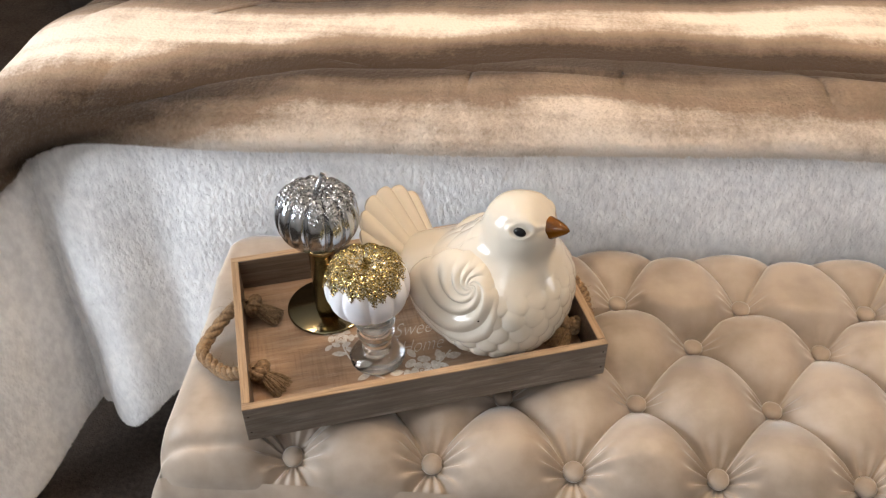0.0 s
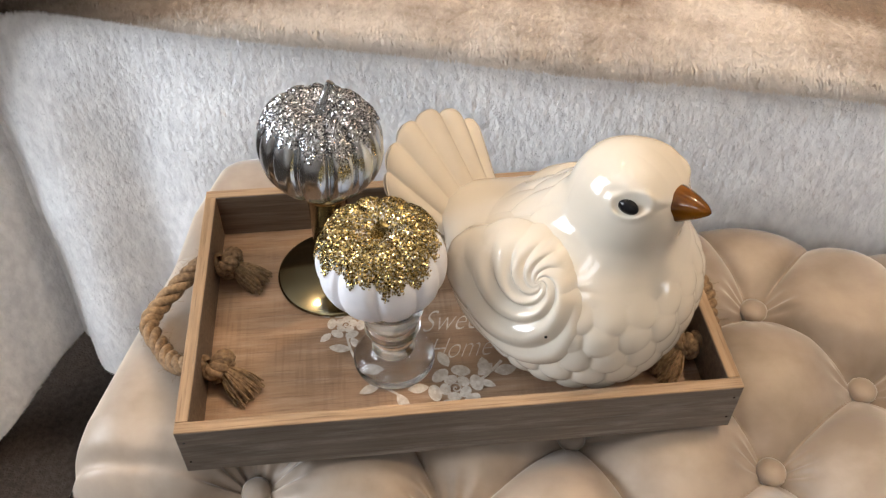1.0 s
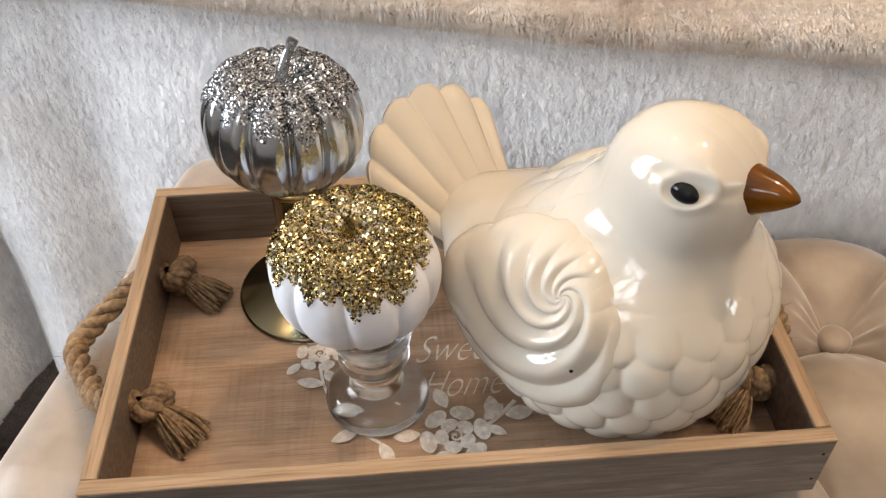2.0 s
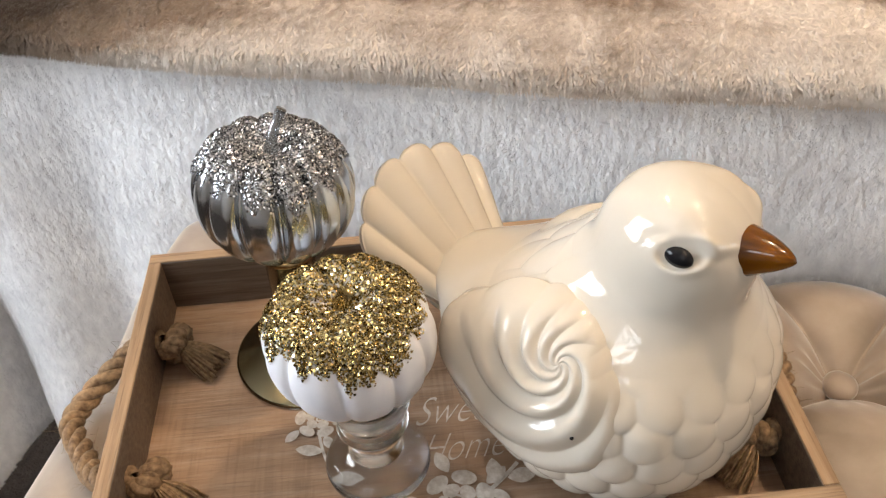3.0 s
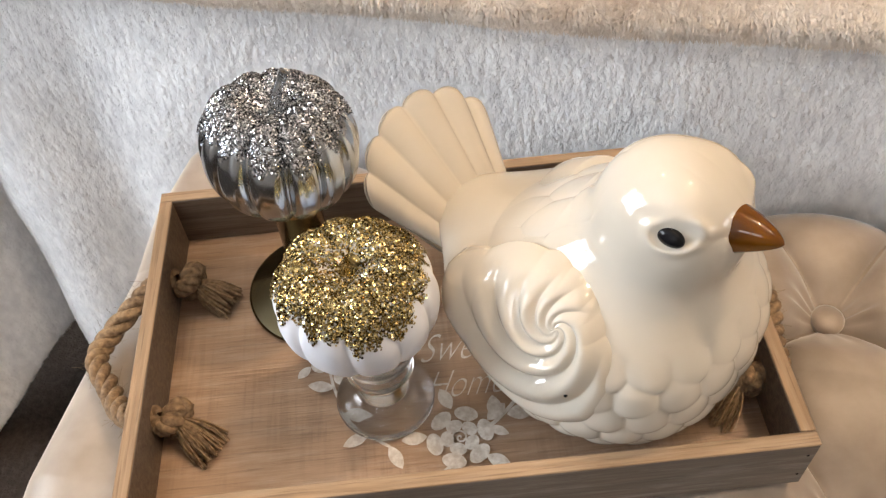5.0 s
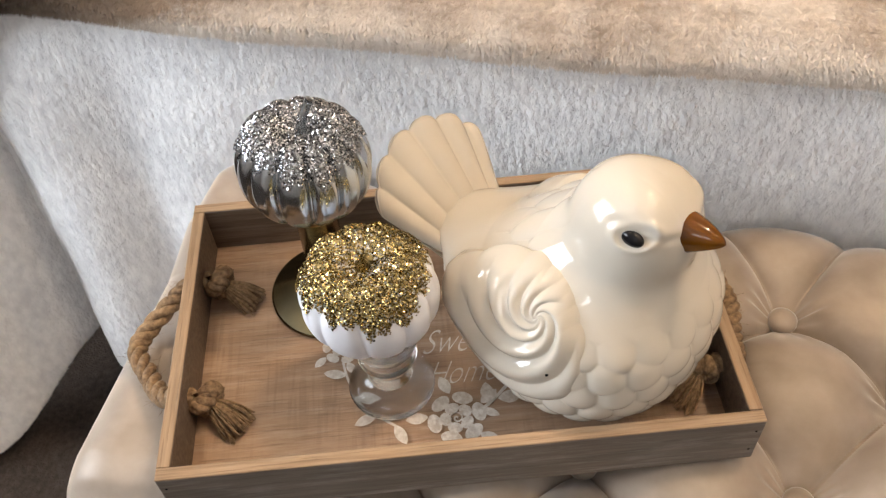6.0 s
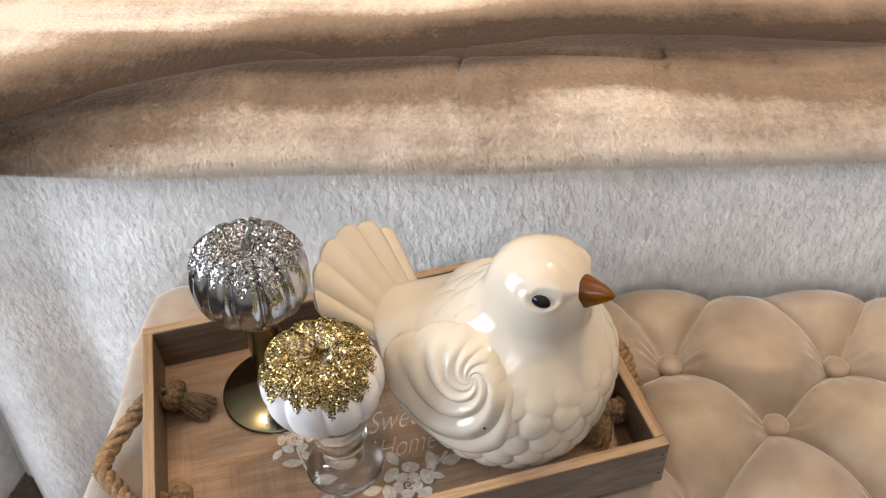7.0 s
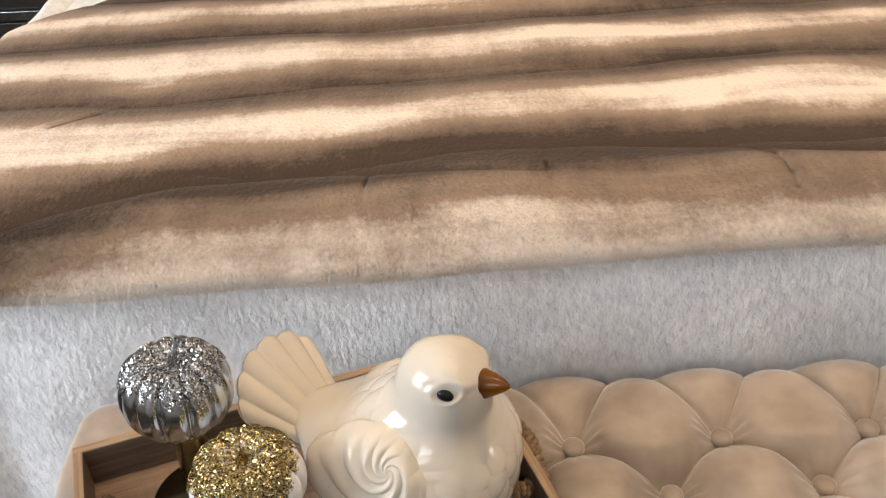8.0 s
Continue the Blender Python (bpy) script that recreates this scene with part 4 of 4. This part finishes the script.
def pumpkin(name, m, R, H, ribs, depth, seed, body_mat, glit_mat, stem_mat, label, edge, count, stem, flake):
    ob = thing(name, m, label, "pumpkin")
    n, mm = 260, 90
    t = np.linspace(0, 2 * np.pi, n, endpoint=False)
    p = np.linspace(-np.pi / 2 + 0.004, np.pi / 2 - 0.004, mm)
    Tt, Pp = np.meshgrid(t, p, indexing="ij")
    me = raw_mesh("body", pumpkin_point(Tt, Pp, R, H, ribs, depth, seed).reshape(-1, 3), grid_faces(n, mm, True, False))
    mesh_ob("body", me, body_mat, ob)
    # stem: a short ribbed, leaning stub
    k = np.linspace(0, 1, 12)
    sx, sl, sr = stem
    pathp = np.stack([sx * k ** 1.5, 0 * k, 0.60 * H + sl * k], -1)
    v, f = sweep(pathp, sr * (1.25 - 0.5 * k + 0.25 * (k > 0.9)), 10)
    c1 = np.array([pathp[-1]])
    v = np.concatenate([v, c1 + [[0, 0, 0.0005]]])
    cap = [[11 * 10 + i, 11 * 10 + (i + 1) % 10, len(v) - 1, len(v) - 1] for i in range(10)]
    bm = bmesh.new()
    vs = [bm.verts.new(q) for q in v]
    for q in f:
        bm.faces.new([vs[i] for i in q])
    for q in cap:
        bm.faces.new([vs[i] for i in q[:3]])
    part("stem", bm, stem_mat, ob, "", True)
    # glitter: flakes stuck over the top, thinning out at a dripping edge
    rs = np.random.RandomState(seed)
    th = rs.rand(count * 3) * 2 * np.pi
    ph = np.arcsin(1 - rs.rand(count * 3) * 1.25)
    lim = edge + 0.12 * np.sin(th * 3 + seed) + 0.08 * np.sin(th * 11 + 1) + 0.07 * np.sin(th * 23)
    keep = ph > lim + rs.exponential(0.17, count * 3) - 0.20
    th, ph = th[keep][:count], ph[keep][:count]
    e = 1e-3
    P = pumpkin_point(th, ph, R, H, ribs, depth, seed)
    du = pumpkin_point(th + e, ph, R, H, ribs, depth, seed) - P
    dv = pumpkin_point(th, ph + e, R, H, ribs, depth, seed) - P
    nor = np.cross(du, dv)
    nor /= np.linalg.norm(nor, axis=1)[:, None] + 1e-12
    nn = nor + rs.normal(0, 0.42, nor.shape)
    nn /= np.linalg.norm(nn, axis=1)[:, None]
    t1 = np.cross(nn, rs.normal(0, 1, nn.shape))
    t1 /= np.linalg.norm(t1, axis=1)[:, None]
    t2 = np.cross(nn, t1)
    size = flake * (0.6 + 0.8 * rs.rand(len(P)))
    P = P + nor * (0.0003 + 0.0007 * rs.rand(len(P)))[:, None]
    an = np.arange(6) * np.pi / 3
    V = P[:, None] + size[:, None, None] * (np.cos(an)[None, :, None] * t1[:, None] + np.sin(an)[None, :, None] * t2[:, None])
    base = np.arange(len(P))[:, None] * 6
    F = np.concatenate([base + np.array([0, 1, 2, 3]), base + np.array([0, 3, 4, 5])])
    g = mesh_ob("glitter", raw_mesh("glitter", V.reshape(-1, 3), F, False), glit_mat, ob, "coarse sparkling glitter over the top")
    tagged(g, "", "", "", "stuff")
    return ob


# gold stand with the silver pumpkin
GX, GY, ZF = -0.049, 0.804, 0.5085
stand = thing("gold_stand", pose(GX, GY, ZF), "polished gold pedestal stand with a flat round foot", "candle stand")
v, f = lathe([(0, 0), (0.046, 0), (0.0475, 0.0008), (0.0475, 0.0028), (0.046, 0.0036), (0.0, 0.0037)], 96)
mesh_ob("foot_plate", raw_mesh("foot_plate", v, f), M_PLATE, stand, "flat mirror-like gold disc")
v, f = lathe([(0, 0.0038), (0.0150, 0.0038), (0.0150, 0.088), (0.0165, 0.0885), (0.0165, 0.095), (0.0, 0.0955)], 48)
mesh_ob("post", raw_mesh("post", v, f), M_GOLD, stand)
pumpkin("silver_pumpkin", pose(GX, GY, ZF + 0.136, -3, 4, 30), 0.0450, 0.039, 13, 0.16, 3, M_SILVER, M_GLIT_S, M_SILVER, "shiny silver ribbed pumpkin with glitter on top, on the gold stand", 0.60, 20000, (0.009, 0.026, 0.0030), 0.00050)

# glass holder with the white pumpkin
HX, HY = 0.019, 0.729
holder = thing("glass_candle_holder", pose(HX, HY, ZF), "clear glass candle holder with a round ringed stem", "candle holder")


def glass_part(name, prof):
    pp = np.array(prof)
    ts = np.linspace(0, len(pp) - 1, 12 * len(pp))
    r_, z_ = np.interp(ts, np.arange(len(pp)), pp[:, 0]), np.interp(ts, np.arange(len(pp)), pp[:, 1])
    ker = np.array([1, 2, 3, 4, 3, 2, 1]) / 16.0
    r_[3:-3], z_[3:-3] = np.convolve(r_, ker, "valid"), np.convolve(z_, ker, "valid")
    v, f = lathe(list(zip(r_, z_)), 80)
    mesh_ob(name, raw_mesh(name, v, f), M_GLASS, holder)


glass_part("foot", [(0, 0.0), (0.028, 0.0), (0.0302, 0.0015), (0.0306, 0.0045), (0.0290, 0.0080), (0.0250, 0.0120), (0.0190, 0.0150), (0.0160, 0.0175), (0.0148, 0.0210), (0.0146, 0.0290), (0.0152, 0.0345), (0, 0.0345)])
glass_part("stem_ring", [(0, 0.0347), (0.0152, 0.0347), (0.0190, 0.0365), (0.0205, 0.0400), (0.0190, 0.0435), (0.0165, 0.0450), (0.0160, 0.0470), (0, 0.0470)])
glass_part("cup", [(0, 0.0472), (0.0160, 0.0472), (0.0172, 0.0490), (0.0212, 0.0530), (0.0228, 0.0590), (0.0224, 0.0660), (0.0212, 0.0700), (0.0200, 0.0690), (0.0190, 0.0640), (0.0165, 0.0610), (0.0, 0.0605)])
pumpkin("white_pumpkin", pose(HX - 0.005, HY, ZF + 0.106, 2, -3, 10), 0.0432, 0.0385, 10, 0.075, 8, M_WHITE, M_GLIT_G, M_GLIT_G, "matt white pumpkin with gold glitter on top, on the glass holder", 0.55, 22000, (0.004, 0.010, 0.0045), 0.00058)


# ---- rope handles of the tray ----
def strand_rope(path, radius, turns, strands=3, seg=8):
    """Strands twisted round a path."""
    p = np.array(path, float)
    t = np.gradient(p, axis=0)
    t /= np.linalg.norm(t, axis=1)[:, None]
    ref = np.array([0.13, 0.21, 1.0])
    n = np.cross(t, ref)
    n /= np.linalg.norm(n, axis=1)[:, None]
    b = np.cross(t, n)
    s = np.linspace(0, 1, len(p))
    out = []
    for k in range(strands):
        a = 2 * np.pi * (turns * s + k / strands)
        q = p + 0.60 * radius * (np.cos(a)[:, None] * n + np.sin(a)[:, None] * b)
        out.append(sweep(q, 0.56 * radius, seg))
    return out


def smooth_path(pts, n):
    p = np.array(pts, float)
    out = []
    q = np.concatenate([[2 * p[0] - p[1]], p, [2 * p[-1] - p[-2]]])
    for s in np.linspace(0, len(p) - 1 - 1e-6, n):
        i = int(s)
        f = s - i
        a, b, c, d = q[i], q[i + 1], q[i + 2], q[i + 3]
        out.append(0.5 * (2 * b + (c - a) * f + (2 * a - 5 * b + 4 * c - d) * f * f + (3 * b - a - 3 * c + d) * f ** 3))
    return np.array(out)


def knot_and_tassel(at, way, seed):
    """An overhand knot at the hole and a frayed end lying on the tray's bottom."""
    rs = np.random.RandomState(seed)
    at, way = np.array(at, float), np.array(way, float) / np.linalg.norm(way)
    side = np.cross(way, [0, 0, 1.0])
    side /= np.linalg.norm(side)
    up = np.cross(side, way)
    s = np.linspace(0, 2 * np.pi, 60)
    k = np.stack([np.sin(s) + 2 * np.sin(2 * s), np.cos(s) - 2 * np.cos(2 * s), -np.sin(3 * s)], -1) / 3.0
    loop = at + 0.0088 * k[:, :1] * side + 0.0088 * k[:, 1:2] * up + 0.006 * k[:, 2:] * way
    out = strand_rope(loop, 0.0058, 5, 3, 7)
    start = at + way * 0.004
    for i in range(90):
        a, r0 = rs.rand() * 2 * np.pi, np.sqrt(rs.rand())
        off0 = 0.0045 * r0 * (np.cos(a) * side + np.sin(a) * up)
        off1 = (0.0105 + 0.004 * rs.rand()) * r0 * (np.cos(a) * side * 1.15 + np.sin(a) * up * 0.75)
        ln = 0.024 + 0.007 * rs.rand()
        e = start + way * ln + off1 - up * 0.006
        e[2] = max(e[2], 0.0055)
        m1 = start + way * ln * 0.5 + 0.75 * off1 - up * 0.002 + rs.normal(0, 0.0008, 3)
        m1[2] = max(m1[2], 0.006)
        out.append(sweep(smooth_path([start + off0, m1, e], 8), 0.00085 * (1.0 - 0.3 * rs.rand()), 5))
    return out


def rope_handle(side_x, sgn, holes, bow, seed):
    zc = 0.024
    h0, h1 = holes
    sx = side_x
    ins = sx - sgn * 0.012
    e = bow / 0.046
    pts = [(ins, h1, zc), (sx, h1, zc), (sx + sgn * 0.015 * e, h1 - 0.012, zc - 0.003), (sx + sgn * 0.039 * e, h1 - 0.031, zc - 0.014), (sx + sgn * 0.047 * e, h1 - 0.047, zc - 0.018),
           (sx + sgn * 0.033 * e, h1 - 0.071, zc - 0.017), (sx + sgn * 0.017 * e, h0 + 0.010, zc - 0.008), (sx, h0, zc), (ins, h0, zc)]
    core = smooth_path(pts, 130)
    pieces = strand_rope(core, 0.0067, 6.5, 3, 9)
    rs = np.random.RandomState(seed + 40)
    for i in range(300):           # loose fibres
        c = core[rs.randint(8, 122)]
        d = rs.normal(0, 1, 3)
        d /= np.linalg.norm(d)
        st = c + d * 0.0060
        t1 = rs.normal(0, 1, 3) * 0.0022 + d * 0.0012
        pieces.append(sweep(np.array([st, st + t1, st + 1.9 * t1 + rs.normal(0, 0.0012, 3)]), 0.00009, 3))
    pieces += knot_and_tassel((ins - sgn * 0.007, h0, 0.020), (-sgn * 0.74, -0.60, -0.3), seed)
    pieces += knot_and_tassel((ins - sgn * 0.007, h1, 0.020), (-sgn * 0.85, -0.42, -0.3), seed + 1)
    v, f = join(pieces)
    mesh_ob("rope_handle", raw_mesh("rope_handle", v, f), M_ROPE, tray, "twisted jute rope handle, knotted and frayed inside the tray")


rope_handle(0.0, -1, (0.072, 0.176), 0.041, 5)
rope_handle(TL, 1, (0.060, 0.165), 0.020, 9)


# ---- white print on the tray's bottom ----
def print_text(words, x, y, size):
    cu = bpy.data.curves.new("lettering", "FONT")
    cu.body, cu.size, cu.shear, cu.extrude, cu.offset = words, size, 0.65, 0.00012, -0.0006
    tmp = bpy.data.objects.new("lettering", cu)
    me = bpy.data.meshes.new_from_object(tmp)
    bpy.data.objects.remove(tmp)
    ob = mesh_ob("lettering", me, M_PRINT, tray, "white italic lettering")
    ob.matrix_local = pose(x, y, 0.0042) @ Matrix.Diagonal((0.68, 1, 1, 1))
    return ob


def petal_ring(cx, cy, rad, n, inner, spin=0.0):
    """Filled petals round a centre, with bare gaps between them."""
    return [leaf_shape(cx + inner * math.cos(a), cy + inner * math.sin(a), a, rad - inner, rad * 2.1 / n, 0.5) for a in (spin + 2 * math.pi * k / n for k in range(n))]


LAYER = [0]


def band_strip(p, width):
    LAYER[0] += 1
    zb = 0.0043 + 0.000012 * (LAYER[0] % 24)
    t = np.gradient(p, axis=0)
    t /= np.linalg.norm(t, axis=1)[:, None] + 1e-12
    nn = np.stack([-t[:, 1], t[:, 0]], -1) * (width / 2)
    v = np.stack([p + nn, p - nn], 1)
    v3 = np.concatenate([v, np.full(v.shape[:2] + (1,), zb)], -1)
    v4 = v3 + np.array([0, 0, 0.00015])
    allv = np.stack([v4[:, 0], v4[:, 1], v3[:, 1], v3[:, 0]], 1)
    return allv.reshape(-1, 3), grid_faces(len(p), 4, False, True)[:, ::-1]


def leaf_shape(cx, cy, a, ln, wd, power=0.8):
    s = np.linspace(0, 1, 14)
    w = wd * np.clip(np.sin(np.pi * s), 0, 1) ** power + 0.0001
    bx, by = cx + ln * s * np.cos(a), cy + ln * s * np.sin(a)
    p, q = np.stack([bx - w * np.sin(a), by + w * np.cos(a)], -1), np.stack([bx + w * np.sin(a), by - w * np.cos(a)], -1)
    v = np.stack([p, q], 1)
    v3 = np.concatenate([v, np.full(v.shape[:2] + (1,), 0.0049 + 0.00003 * ((cx * 7919 + cy * 104729 + a * 13) % 1.0) * 8)], -1)
    return v3.reshape(-1, 3), grid_faces(14, 2)[:, ::-1]


def rose(cx, cy, r, spin):
    pcs = petal_ring(cx, cy, r, 6, r * 0.52, spin) + petal_ring(cx, cy, r * 0.58, 5, r * 0.18, spin + 0.5)
    s = np.linspace(0, 4.4 * np.pi, 60)
    pcs.append(band_strip(np.stack([cx + r * 0.035 * s * 0.75 * np.cos(s), cy + r * 0.035 * s * 0.75 * np.sin(s)], -1), 0.0012))
    for k in range(5):
        a = spin + 0.3 + k * 2 * np.pi / 5
        pcs.append(leaf_shape(cx + r * 0.95 * np.cos(a), cy + r * 0.95 * np.sin(a), a + 0.2, r * 0.75, r * 0.2))
    return pcs


def flower_print(name, pieces):
    v, f = join(pieces)
    mesh_ob(name, raw_mesh(name, v, f, False), M_PRINT, tray, "white printed flower")


ROSES = [(0.190, 0.048, 0.021, 0.2), (0.111, 0.116, 0.015, 0.9)]
for cx, cy, rr_, sp in ROSES:
    pcs = rose(cx, cy, rr_, sp)
    heart = mesh_ob("printed_rose", raw_mesh("printed_rose", *pcs[11], False), M_PRINT, tray, "white printed flower")
    for k, (v, f) in enumerate(pcs):
        if k != 11:
            nm = "petal" if k < 11 else "leaf"
            mesh_ob(nm, raw_mesh(nm, v, f, False), M_PRINT, heart)
s = np.linspace(0, 1, 40)
sprig = [band_strip(np.stack([0.205 + 0.022 * s, 0.052 + 0.018 * s ** 1.3], -1), 0.0024), leaf_shape(0.213, 0.058, 1.6, 0.016, 0.0045), leaf_shape(0.220, 0.060, 0.1, 0.017, 0.0050), leaf_shape(0.208, 0.053, -0.5, 0.013, 0.003)]
flower_print("printed_sprig", sprig)
arc = np.linspace(3.2, 4.15, 40)
ringp = [band_strip(np.stack([0.188 + 0.077 * np.cos(arc), 0.112 + 0.077 * np.sin(arc)], -1), 0.0018)]
ringp += [leaf_shape(0.188 + 0.077 * math.cos(q), 0.112 + 0.077 * math.sin(q), q + w, 0.017, 0.0038) for q, w in ((3.42, -0.5), (3.7, 2.4), (3.95, -0.4), (4.15, 1.0))]
flower_print("printed_stem", ringp)
print_text("Sweet", 0.168, 0.103, 0.031)
print_text("Home", 0.170, 0.076, 0.029)


# ---- buttons of the bench ----
def button_mesh():
    v, f = lathe([(0, -0.006), (0.0098, -0.006), (0.0112, -0.002), (0.0108, 0.0015), (0.0085, 0.0040), (0.0045, 0.0052), (0.0, 0.0056)], 24)
    me = raw_mesh("button", v, f)
    me.materials.append(M_VELVET)
    return me


BUT = button_mesh()
for bx, by, r in BUTTONS:
    ob = new("button", BUT)
    ob.parent = bench
    zz = float(np.interp(by, *SEAT)) - float(roll(np.array(by - QY0), 0.045)) + 0.010
    ob.matrix_local = pose(bx, by, zz, 28 if r == 0 else 4, 0, 0)
